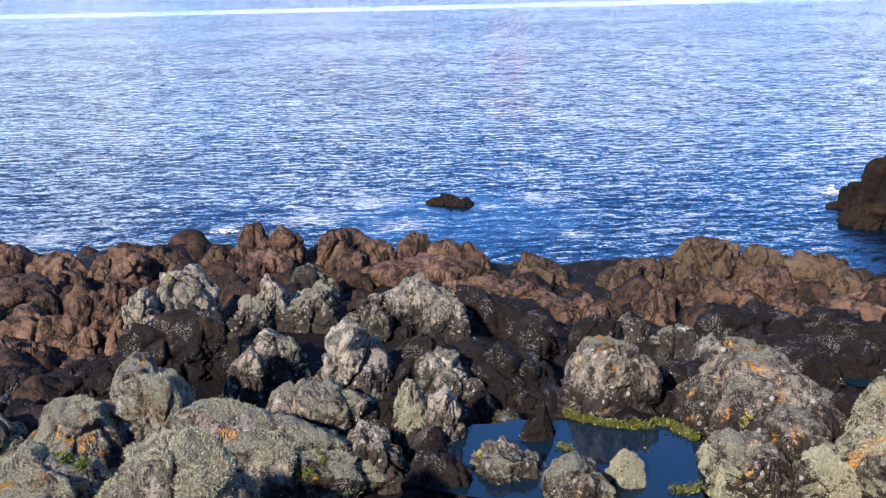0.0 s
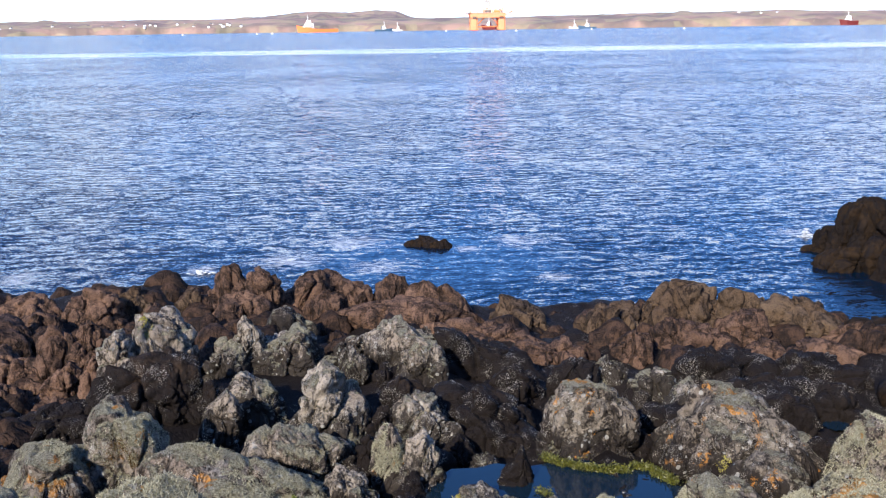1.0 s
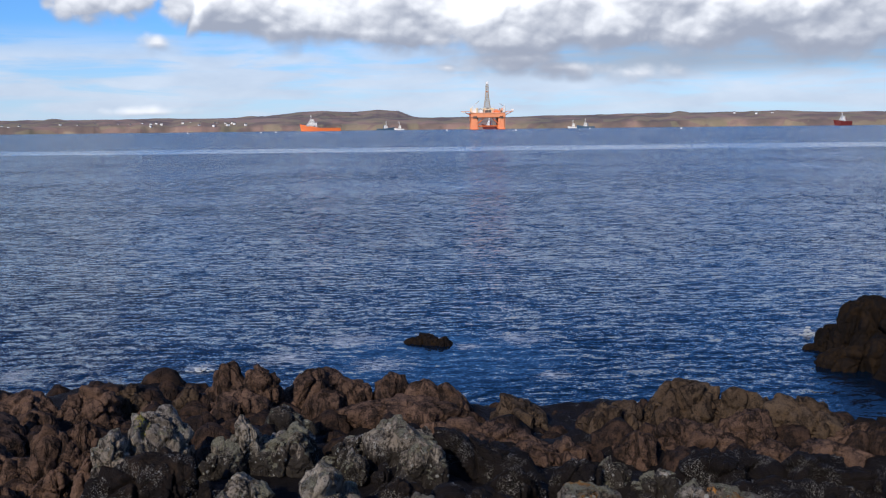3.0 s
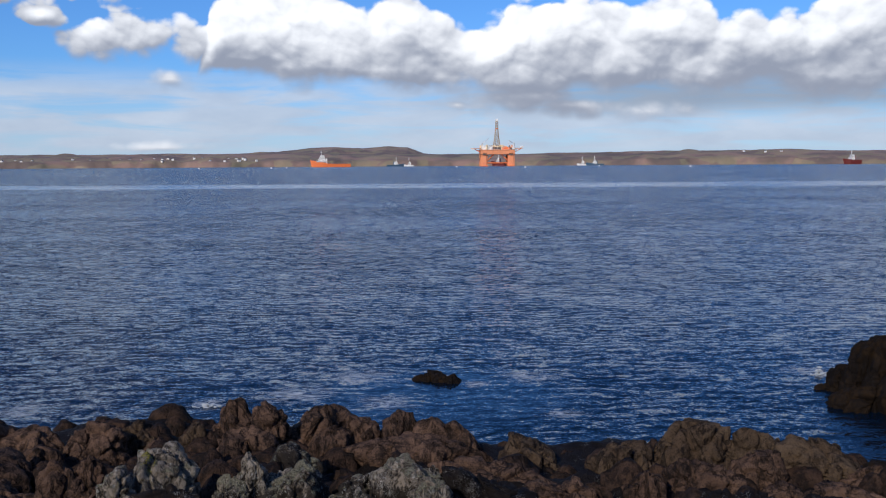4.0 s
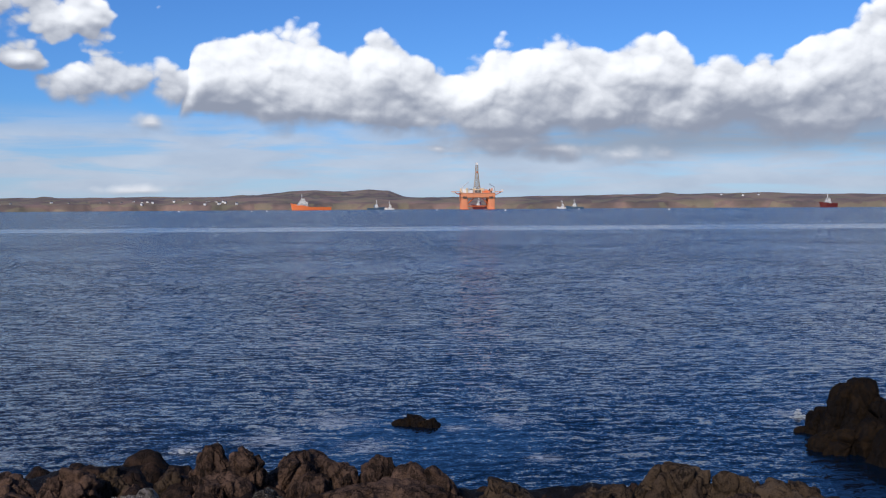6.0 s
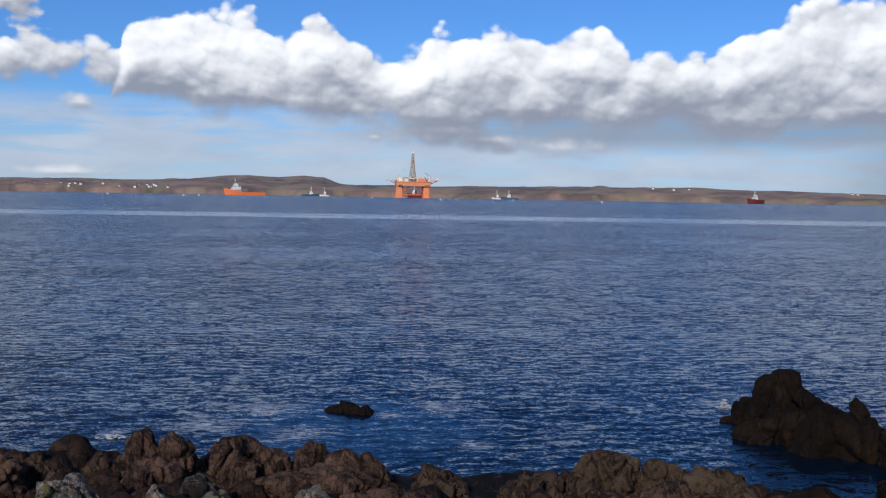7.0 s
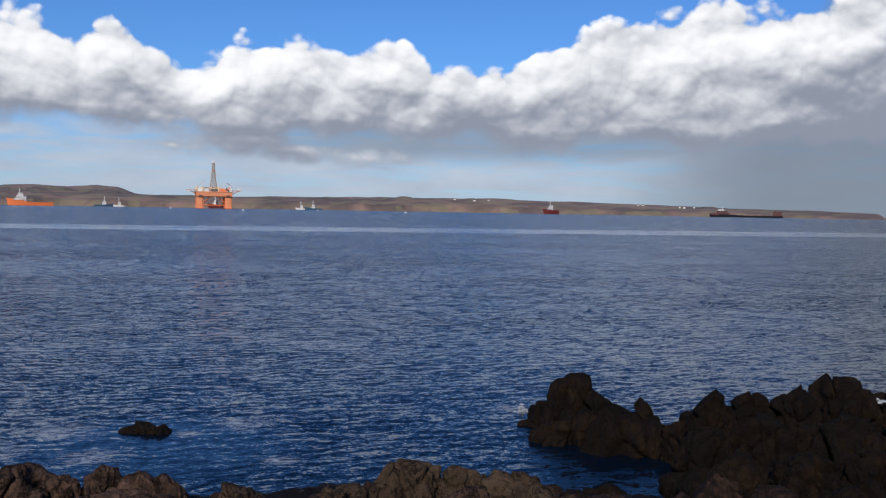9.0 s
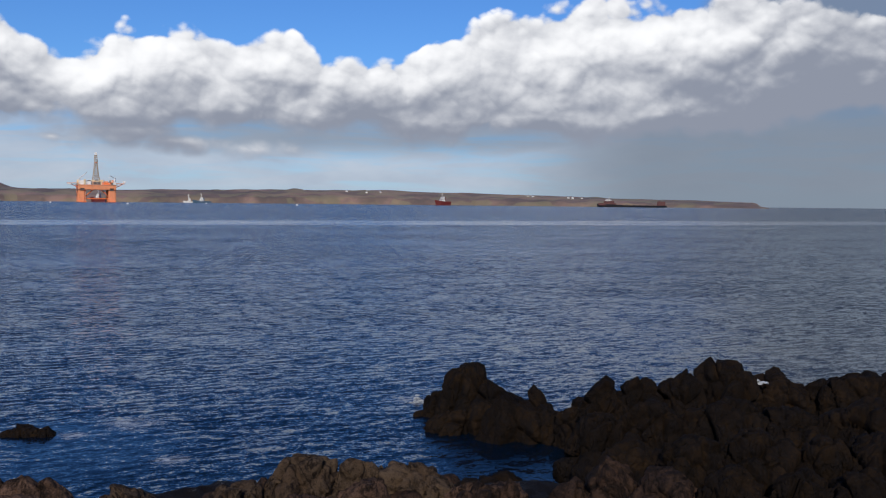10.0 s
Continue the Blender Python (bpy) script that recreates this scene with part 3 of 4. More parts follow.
def rock(kind, x, y, z, w, d, h, lean, crest=(1, 1), level=None, heap=None):
    """One rock of width w, depth d and height h on its base at z, with its crest's heights from end to end, split into fracture blocks and worn."""
    global count
    count += 1
    r = np.random.default_rng(1000 + count)
    dist = math.hypot(x, y)
    near = dist < 14
    v, faces = SPHERES[level or (6 if near or kind == "dark" else 5)]
    soft = kind in ("dome", "lich")
    # a squared block with chance breaks
    box_power = 4.5 if soft else 6.0
    skew = np.array(Euler((r.normal() * 0.10, r.normal() * 0.12 + radians(lean), r.uniform(-0.6, 0.6))).to_matrix())
    body = v * ((np.abs(v @ skew) ** box_power).sum(1) ** (-1 / box_power))[:, None]
    n = 6
    cuts = r.normal(size=(n, 3))
    cuts[:, 2] = np.abs(cuts[:, 2]) * 0.8
    cuts /= np.linalg.norm(cuts, axis=1)[:, None]
    reach = r.uniform(0.92, 1.3, n)
    over = np.maximum(0, (body @ cuts.T) / reach).max(1)
    body /= np.maximum(1, over)[:, None]
    body /= np.ptp(body, axis=0)
    body[:, 2] -= body[:, 2].min()
    body[:, :2] *= 1.06 - 0.16 * body[:, 2:3]
    p = body * np.array([w * 1.14, d * 1.1, h * 1.35])
    p[:, 2] -= 0.35 * h
    # the crest's outline
    line = np.interp(body[:, 0], np.linspace(-0.5, 0.5, len(crest)), crest)
    p[:, 2] = np.where(p[:, 2] > 0, p[:, 2] * line, p[:, 2])
    tab, tab2 = lattice(r), lattice(r)
    frame3 = np.array(Euler((r.normal() * 0.25, r.normal() * 0.2 + radians(lean), r.normal() * 0.5)).to_matrix())
    out = v * np.array([1, 1, 0.7])
    size = (w * h) ** 0.5
    push = 0.05 * size * fractal(tab, p / size * 2.0 + 5, 3)
    for cell, gain, stretch in ((0.42 * size, 0.75 if soft else 1.0, (1.0, 1.0, 0.55)), (0.15 * size, 0.5 if soft else 0.8, (1.0, 1.0, 0.7)), (0.065 * size, 0.5 if near or kind == "dark" else 0.0, (1.0, 1.0, 0.8))):
        if gain == 0 or level == 3 and cell < 0.2 * size:
            continue
        which, n, joint, off = blocks_of(r, p, cell, frame3.T @ np.diag(stretch), tab2)
        push = push + gain * cell * (0.30 * (r.random(n)[which] - 0.5) + 0.34 * (off * r.normal(size=(n, 3))[which]).sum(1) / cell * 0.5)
        push = push - gain * cell * 0.24 * np.exp(-(joint / 0.10) ** 2) * (0.4 + 1.2 * np.clip(value_noise(tab, p / cell * 0.6 + 4) + 0.5, 0, 1))
    push = np.clip(push, -0.2 * size, 0.13 * size)
    p = p + out * push[:, None]
    if near:
        p = p + v * (0.030 * fractal(tab, p * 7.0, 4, 0.6) + 0.012 * fractal(tab2, p * 26.0, 2))[:, None]
    else:
        p = p + v * (0.045 * fractal(tab, p * 4.0, 4, 0.6))[:, None]
    tilt = Matrix.Rotation(math.atan2(-x, y), 3, "Z") @ Matrix.Rotation(radians(lean), 3, "Y")
    p = p @ np.array(tilt).T
    if heap is not None:
        first = sum(len(q) for q, _ in heap)
        heap.append((p + np.array((x, y, z)), [[i + first for i in f] for f in faces]))
        return None
    ob = mesh_object({"grey": "boulder", "dome": "boulder", "lich": "boulder"}.get(kind, "rock"), p, faces, ROCK[kind], smooth=True)
    ob.location = (x, y, z)
    if kind in ("lich", "dome", "grey"):
        BOULDERS.append((ob, p + np.array((x, y, z)), faces))
    if kind == "lich":
        strands(ob, p, np.array(faces), tab, r)
    cat, label = LABEL[kind]
    return tagged(ob, label, cat, group="shore rocks")


rock("brown", -7.72, 16.68, 0.56, 1.22, 0.96, 0.73, 0, (0.8, 1, 0.95, 0.6))
rock("brown", -6.80, 16.59, 0.58, 0.94, 0.74, 0.53, 0, (0.7, 1, 0.9))
rock("brown", -6.28, 15.55, 0.62, 0.75, 0.60, 0.47, 0, (0.6, 1, 0.7))
rock("brown", -5.88, 16.05, 0.61, 0.56, 0.45, 0.57, 0, (0.5, 1, 0.8))
rock("brown", -5.48, 16.21, 0.61, 0.90, 0.71, 0.69, 0, (0.5, 1, 0.85, 0.6))
rock("brown", -4.57, 16.34, 0.61, 0.43, 0.35, 0.38, 0, (0.6, 1, 0.5))
rock("brown", -3.69, 16.62, 0.58, 0.43, 0.35, 0.68, 0, (0.3, 0.8, 1))
rock("brown", -3.23, 16.41, 0.58, 0.59, 0.48, 1.17, -4, (0.75, 1, 0.9, 0.6))
rock("brown", -2.73, 16.45, 0.55, 0.63, 0.51, 1.03, 3, (0.9, 1, 0.9, 0.7))
rock("brown", -3.07, 16.08, 0.59, 1.10, 0.87, 0.65, 0, (0.45, 0.9, 1, 0.8))
rock("brown", -2.15, 17.00, 0.47, 1.36, 0.81, 0.97, 0, (0.12, 0.45, 0.8, 1, 0.7))
rock("brown", -1.67, 16.44, 0.54, 0.76, 0.60, 0.56, 0, (0.6, 1, 1))
rock("brown", -1.14, 16.66, 0.53, 0.62, 0.49, 0.86, 0, (1, 0.8, 0.6))
rock("brown", -0.56, 16.66, 0.53, 0.77, 0.62, 0.79, 0, (0.8, 1, 0.9))
rock("brown", 0.05, 16.56, 0.54, 0.63, 0.50, 0.70, 0, (0.8, 1, 0.7))
rock("brown", 0.57, 16.45, 0.54, 0.69, 0.55, 0.66, 0, (0.8, 1, 0.7, 0.2))
rock("brown", -0.25, 16.06, 0.56, 2.31, 1.13, 0.54, 0, (0.8, 1, 0.9, 0.7))
rock("brown", 0.96, 14.39, 0.64, 2.01, 0.89, 0.60, 0, (0.95, 0.85, 0.7, 0.45))
rock("brown", 1.74, 13.54, 0.67, 1.12, 0.66, 0.44, 0, (0.5, 0.8, 0.7, 0.9))
rock("brown", 2.07, 13.50, 0.67, 0.39, 0.35, 0.49, -6, (0.5, 1, 0.6))
rock("brown", 1.69, 13.38, 0.68, 0.56, 0.44, 0.37, 0, (0.7, 1, 0.8))
rock("brown", 5.00, 14.55, 0.59, 0.76, 0.60, 0.59, 0, (0.6, 1, 0.9))
rock("brown", 4.00, 14.15, 0.62, 1.26, 0.74, 0.57, 0, (0.7, 1, 0.8, 0.9))
rock("brown", 3.14, 13.85, 0.65, 0.58, 0.46, 0.44, 0, (0.6, 1, 0.8))
rock("brown", 6.66, 14.17, 0.58, 0.99, 0.78, 0.48, 0, (0.6, 1, 0.8))
rock("brown", 5.84, 13.35, 0.63, 1.28, 0.63, 0.42, 0, (0.7, 1, 0.9, 0.6))
rock("brown", 4.88, 13.19, 0.65, 0.70, 0.55, 0.47, 0, (0.7, 1, 0.7))
rock("brown", -6.62, 14.18, 0.67, 1.50, 1.17, 0.66, 0, (0.7, 0.8, 1, 0.7))
rock("brown", -5.70, 12.92, 0.73, 1.08, 0.85, 0.60, 0, (0.5, 1, 0.8, 0.5))
rock("brown", -5.01, 12.80, 0.75, 0.96, 0.76, 0.93, 12, (0.55, 1, 0.8, 0.5))
rock("brown", -4.52, 12.84, 0.75, 0.46, 0.37, 0.98, 0, (0.8, 1, 0.7))
rock("brown", -5.15, 11.58, 0.80, 0.54, 0.43, 0.52, 0, (0.5, 1, 0.7))
rock("brown", -4.55, 11.49, 0.81, 0.66, 0.52, 0.34, 0, (0.7, 1, 0.6))
rock("brown", -5.64, 11.71, 0.78, 0.79, 0.62, 0.57, 0, (0.8, 1, 0.6))
rock("brown", -4.16, 11.87, 0.80, 0.43, 0.35, 0.73, 0, (0.6, 1, 0.8))
rock("brown", -4.63, 12.05, 0.79, 0.55, 0.44, 0.65, 10, (0.6, 1, 0.7))
rock("brown", 7.03, 13.72, 0.59, 1.02, 0.80, 0.52, 0, (0.7, 1, 0.8))
rock("tan", -5.06, 16.80, 0.59, 0.71, 0.56, 0.56, 0, (0.8, 1, 0.6))
rock("tan", -4.03, 16.42, 0.60, 0.50, 0.40, 0.58, 0, (0.5, 1, 0.95))
rock("tan", 1.63, 15.82, 0.57, 1.00, 0.79, 0.58, 0, (0.4, 1, 0.8, 0.5, 0.2))
rock("tan", 2.80, 14.95, 0.60, 0.68, 0.54, 0.61, 0, (0.4, 0.9, 1))
rock("tan", 3.28, 15.22, 0.58, 0.87, 0.69, 0.59, 0, (0.6, 1, 0.8, 0.6))
rock("tan", 3.79, 15.38, 0.57, 0.47, 0.38, 0.59, 0, (0.7, 1, 0.8))
rock("tan", 4.32, 15.27, 0.57, 1.12, 0.89, 0.97, 0, (0.9, 1, 1, 0.9, 0.75))
rock("tan", 5.01, 15.21, 0.56, 0.53, 0.43, 0.85, 0, (0.9, 1, 0.75))
rock("tan", 5.38, 15.19, 0.56, 0.54, 0.43, 0.79, 0, (0.9, 1, 0.65))
rock("tan", 6.14, 14.91, 0.56, 1.46, 1.01, 0.80, 0, (0.92, 1, 0.85, 0.7, 0.4, 0.2))
rock("grey", -3.83, 11.77, 0.81, 0.69, 0.56, 1.07, 0, (0.8, 1, 0.9))
rock("grey", -3.48, 12.42, 0.78, 1.08, 0.76, 1.15, 0, (0.75, 1, 0.95, 0.6))
rock("grey", -2.69, 12.55, 0.76, 0.60, 0.48, 0.87, 0, (0.4, 0.8, 1))
rock("grey", -2.41, 12.77, 0.73, 0.54, 0.43, 1.10, 0, (0.75, 1, 0.9))
rock("grey", -1.89, 12.96, 0.70, 0.98, 0.78, 0.82, 0, (0.9, 0.8, 1, 0.6))
rock("grey", -2.13, 14.82, 0.61, 0.88, 0.70, 0.71, 0, (0.6, 1, 0.75))
rock("grey", -1.05, 12.98, 0.70, 0.74, 0.52, 0.85, 0, (0.4, 0.7, 1))
rock("grey", -0.18, 12.99, 0.70, 1.05, 0.83, 0.96, 0, (0.9, 1, 0.85, 0.7))
rock("grey", -0.02, 12.16, 0.74, 0.65, 0.52, 0.91, 0, (0.8, 1, 0.9))
rock("grey", -1.13, 10.49, 0.82, 0.95, 0.76, 1.08, 0, (0.3, 0.8, 1, 0.85, 0.5))
rock("grey", -2.04, 11.24, 0.80, 0.77, 0.61, 0.71, 0, (0.7, 1, 0.75, 0.5))
rock("grey", -2.33, 10.51, 0.85, 0.49, 0.39, 0.76, 0, (0.2, 0.7, 1, 0.5))
rock("grey", -1.30, 9.36, 0.86, 1.45, 0.79, 0.75, 0, (0.3, 0.8, 1, 0.85, 0.65, 0.35))
rock("grey", -0.72, 8.58, 0.88, 0.71, 0.57, 0.64, 0, (0.3, 1, 0.75, 0.35))
rock("grey", -0.05, 10.38, 0.83, 0.83, 0.66, 0.71, 0, (0.5, 1, 0.9, 0.6))
rock("grey", -0.01, 8.98, 0.87, 0.47, 0.38, 0.81, 0, (0.8, 1, 0.6))
rock("grey", 2.40, 12.01, 0.74, 0.59, 0.47, 0.63, 0, (0.7, 1, 0.8))
rock("grey", 2.92, 11.58, 0.75, 0.70, 0.56, 0.61, 0, (0.7, 1, 0.75))
rock("grey", 3.10, 10.74, 0.79, 0.68, 0.54, 0.66, 0, (0.6, 1, 0.8))
rock("grey", 0.55, 8.26, 0.88, 0.85, 0.68, 0.48, 0, (0.45, 1, 0.95, 0.75, 0.4))
rock("grey", 0.64, 9.56, 0.86, 0.35, 0.35, 0.27, 0, (0.7, 1, 0.8))
rock("grey", -0.90, 12.35, 0.73, 0.45, 0.36, 0.64, 0, (0.6, 1, 0.8))
rock("lich", -0.35, 9.07, 0.87, 0.37, 0.35, 0.93, 0, (0.8, 1, 0.7))
rock("lich", 2.94, 9.41, 0.85, 0.72, 0.57, 0.52, 0, (0.7, 1, 0.8))
rock("lich", 2.67, 7.96, 0.88, 0.87, 0.70, 0.71, 0, (0.85, 1, 0.9, 0.6))
rock("lich", 3.29, 7.85, 0.88, 0.62, 0.50, 0.61, 0, (0.6, 1, 0.8))
rock("lich", 3.72, 7.93, 0.87, 0.88, 0.71, 0.81, 0, (0.5, 0.8, 1, 1))
rock("lich", 4.35, 8.65, 0.86, 0.72, 0.58, 1.04, 0, (0.85, 1, 0.9, 0.7))
rock("lich", 1.11, 7.72, 0.89, 0.78, 0.63, 0.70, 0, (0.3, 0.85, 1, 0.75, 0.4))
rock("lich", 1.59, 8.02, 0.89, 0.45, 0.36, 0.51, 0, (0.6, 1, 0.7))
rock("lich", -2.95, 8.92, 0.89, 0.88, 0.80, 1.14, 0, (0.85, 1, 0.93, 0.8))
rock("lich", -1.52, 8.35, 0.89, 1.98, 1.19, 1.17, 0, (0.95, 0.92, 0.75, 0.58, 0.38, 0.15))
rock("lich", -3.67, 8.49, 0.89, 1.09, 0.87, 0.93, 0, (0.15, 0.5, 1, 0.95, 0.9))
rock("lich", -2.53, 5.40, 2.16, 1.00, 0.60, 0.61, 0, (0.6, 0.9, 1, 0.85, 0.6))
rock("lich", -1.68, 5.32, 2.29, 0.87, 0.44, 0.65, 0, (0.5, 0.9, 1, 0.95, 0.8))
rock("lich", -4.47, 8.72, 0.88, 0.85, 0.68, 0.89, 0, (0.7, 0.9, 0.6))
rock("dome", 1.77, 9.85, 0.85, 1.01, 0.91, 0.99, 0, (0.72, 0.95, 1, 0.97, 0.75))
rock("dome", 3.27, 9.39, 0.85, 1.76, 1.21, 1.00, 0, (0.5, 0.78, 1, 0.96, 0.85, 0.6, 0.3))
rock("dome", 3.34, 8.62, 0.87, 0.87, 0.69, 0.63, 0, (0.6, 1, 0.92, 0.5))
rock("black", -3.27, 11.02, 0.84, 1.26, 0.63, 0.92, 0, (0.9, 1, 1, 0.9))
rock("black", -3.01, 11.18, 0.84, 0.77, 0.62, 0.97, 0, (0.8, 1, 0.9))
rock("black", 0.88, 12.94, 0.70, 1.62, 0.96, 0.90, 0, (1, 0.88, 0.66, 0.42, 0.2))
rock("black", 0.78, 10.66, 0.82, 0.92, 0.73, 0.71, 0, (0.9, 1, 0.7, 0.4))
rock("black", 1.13, 11.65, 0.76, 0.67, 0.54, 0.62, 0, (0.5, 1, 0.8))
rock("black", 0.75, 10.35, 0.83, 0.89, 0.70, 0.54, 0, (1, 0.8, 0.5, 0.3))
rock("black", -0.50, 12.20, 0.74, 0.31, 0.35, 0.48, 0, (0.7, 1, 0.8))
rock("black", -0.27, 10.72, 0.81, 0.66, 0.53, 0.78, 0, (0.6, 1, 0.8))
rock("black", -0.47, 10.29, 0.83, 0.35, 0.35, 0.58, 0, (0.7, 1, 0.8))
rock("black", 0.93, 8.91, 0.87, 0.43, 0.35, 0.62, 10, (0.6, 1, 0.6, 0.3))
rock("black", -0.05, 8.13, 0.89, 0.71, 0.56, 0.50, 0, (0.6, 1, 0.8, 0.5))
rock("black", -0.13, 8.64, 0.88, 0.39, 0.35, 0.44, 0, (0.6, 1, 0.6))
rock("black", 1.91, 8.60, 0.87, 0.42, 0.35, 0.29, 0, (0.6, 1, 0.7))
rock("black", 1.73, 9.48, 0.86, 0.98, 0.39, 0.25, 0, (0.8, 1, 1, 0.8))
rock("black", 2.36, 9.71, 0.85, 0.30, 0.35, 0.39, 0, (0.6, 1, 0.7))
rock("black", 3.83, 12.38, 0.70, 0.96, 0.76, 0.59, 0, (0.7, 1, 0.9))
rock("black", 4.47, 10.79, 0.77, 1.55, 0.77, 0.68, 0, (0.8, 1, 0.9, 1, 0.7))
rock("black", 5.23, 12.29, 0.68, 1.35, 0.80, 0.54, 0, (0.7, 1, 0.8, 0.9))
rock("black", 4.06, 10.21, 0.80, 0.74, 0.59, 0.67, 0, (0.8, 1, 0.7))
rock("black", 4.15, 9.11, 0.85, 0.61, 0.49, 0.61, 0, (0.8, 1, 0.8))
rock("black", 1.87, 11.78, 0.75, 0.66, 0.52, 0.63, 0, (0.7, 1, 0.9))
rock("black", 4.35, 12.70, 0.68, 0.90, 0.71, 0.49, 0, (0.8, 1, 0.7))
rock("black", -5.02, 10.61, 0.84, 1.04, 0.82, 0.48, 0, (0.7, 1, 0.8))
rock("black", -4.26, 10.69, 0.85, 0.90, 0.71, 0.50, 0, (0.7, 1, 0.9))
rock("black", -4.60, 9.53, 0.87, 0.88, 0.70, 0.53, 0, (0.8, 1, 0.6))
rock("black", -3.54, 10.49, 0.86, 0.68, 0.54, 0.55, 0, (0.8, 1, 0.8))
rock("black", -2.50, 11.08, 0.83, 0.49, 0.39, 0.61, 0, (0.8, 1, 0.7))
rock("black", -1.34, 9.60, 0.86, 0.36, 0.35, 0.54, 0, (0.7, 1, 0.7))
rock("black", -0.57, 9.41, 0.86, 0.30, 0.35, 0.60, 0, (0.8, 1, 0.7))
rock("black", 2.66, 10.54, 0.81, 0.61, 0.48, 0.44, 0, (0.7, 1, 0.8))
rock("black", 0.37, 9.92, 0.85, 0.37, 0.35, 0.36, 0, (0.7, 1, 0.6))
rock("dark", 9.99, 23.41, -0.35, 1.05, 0.83, 1.17, 0, (0.3, 0.8, 1))
rock("dark", 10.53, 22.70, -0.35, 1.52, 1.21, 1.82, 0, (0.6, 0.95, 1, 0.9))
rock("dark", 11.11, 21.76, -0.35, 1.35, 1.07, 1.67, 0, (1, 0.8, 0.65))
rock("dark", 11.81, 20.98, -0.35, 1.05, 0.83, 1.52, 0, (0.6, 1, 0.8, 0.4))
rock("dark", 9.89, 21.66, -0.35, 2.02, 1.19, 1.18, 0, (0.25, 0.65, 1, 0.9))
rock("dark", 10.97, 20.15, -0.35, 1.94, 1.15, 1.34, 0, (0.6, 1, 0.9, 0.8))
rock("dark", 11.76, 19.17, -0.35, 1.11, 0.88, 1.67, 0, (0.6, 0.9, 1))
rock("dark", 11.52, 17.64, 0.55, 1.04, 0.82, 1.33, 0, (0.7, 1, 0.8))
rock("dark", 12.17, 17.42, 0.59, 0.95, 0.75, 1.31, 0, (0.8, 1, 0.9))
rock("dark", 12.95, 17.18, 0.61, 1.33, 1.06, 1.41, 0, (0.6, 0.8, 1, 0.9))
rock("dark", 14.30, 17.24, 0.62, 1.53, 1.21, 1.54, 0, (0.75, 1, 1, 0.6))
rock("dark", 15.77, 17.14, 0.63, 1.32, 1.04, 1.20, 0, (0.9, 1, 0.8))
rock("dark", 16.68, 16.71, 0.64, 1.34, 1.06, 1.04, 0, (0.7, 1, 0.8))
rock("dark", 17.17, 16.22, 0.66, 1.66, 1.30, 1.21, 0, (0.8, 1, 0.9))
rock("dark", 18.48, 15.76, 0.67, 2.06, 1.61, 1.29, 0, (0.7, 1, 1, 0.8))
rock("dark", 9.88, 15.31, 0.62, 1.33, 1.05, 1.25, 0, (0.5, 0.9, 1, 0.7))
rock("dark", 10.79, 14.89, 0.70, 1.47, 1.16, 1.30, 0, (0.7, 1, 0.8))
rock("dark", 11.87, 14.38, 0.73, 1.60, 1.26, 1.34, 0, (0.7, 1, 0.9))
rock("dark", 12.83, 13.61, 0.77, 1.50, 1.18, 1.17, 0, (0.8, 1, 0.8))
rock("dark", 14.08, 13.10, 0.79, 1.76, 1.38, 1.31, 0, (0.7, 1, 0.9))
rock("dark", 9.14, 13.40, 0.76, 1.10, 0.87, 0.98, 0, (0.4, 0.9, 1, 0.7))
rock("dark", 9.71, 12.44, 0.81, 1.34, 1.06, 1.16, 0, (0.7, 1, 0.8))
rock("dark", 10.61, 11.92, 0.84, 1.19, 0.94, 1.24, 0, (0.8, 1, 0.9))
rock("dark", 11.46, 11.52, 0.85, 1.05, 0.84, 1.19, 0, (0.7, 1, 0.8))
rock("dark", 12.25, 11.12, 0.86, 1.39, 1.09, 1.16, 0, (0.7, 1, 0.9))
rock("dark", 9.48, 11.16, 0.86, 0.96, 0.76, 0.98, 0, (0.7, 1, 0.8))
rock("dark", 10.38, 10.76, 0.87, 0.98, 0.78, 0.90, 0, (0.8, 1, 0.8))
rock("dark", 11.13, 10.23, 0.88, 1.17, 0.92, 0.95, 0, (0.8, 1, 0.8))
rock("dark", 15.41, 12.60, 0.80, 1.40, 1.11, 1.34, 0, (0.8, 1, 0.9))
rock("dark", 13.12, 10.60, 0.87, 1.39, 1.10, 1.02, 0, (0.8, 1, 0.9))
rock("umber", 6.50, 13.44, 0.61, 0.72, 0.57, 0.69, 0, (0.6, 1, 0.9))
rock("umber", 6.94, 13.27, 0.61, 0.41, 0.35, 0.73, 0, (0.6, 1, 0.8))
rock("umber", 8.08, 13.23, 0.59, 0.87, 0.69, 0.65, 0, (0.5, 1, 0.8))
rock("umber", 8.50, 12.71, 0.79, 0.86, 0.69, 0.89, 0, (0.4, 1, 0.8, 0.5))
rock("umber", 8.85, 11.92, 0.83, 1.06, 0.84, 0.76, 0, (0.7, 1, 1, 0.7))

tagged(rock("dark", 0.12, 24.9, -0.42, 1.2, 0.8, 0.64, 2, (0.7, 0.9, 1, 0.9)), "low brown skerry rock awash in the sea", "rock")
tagged(rock("dark", 0.60, 24.7, -0.38, 0.55, 0.6, 0.58, 8, (0.8, 1, 0.7)), "low brown skerry rock awash in the sea", "rock")

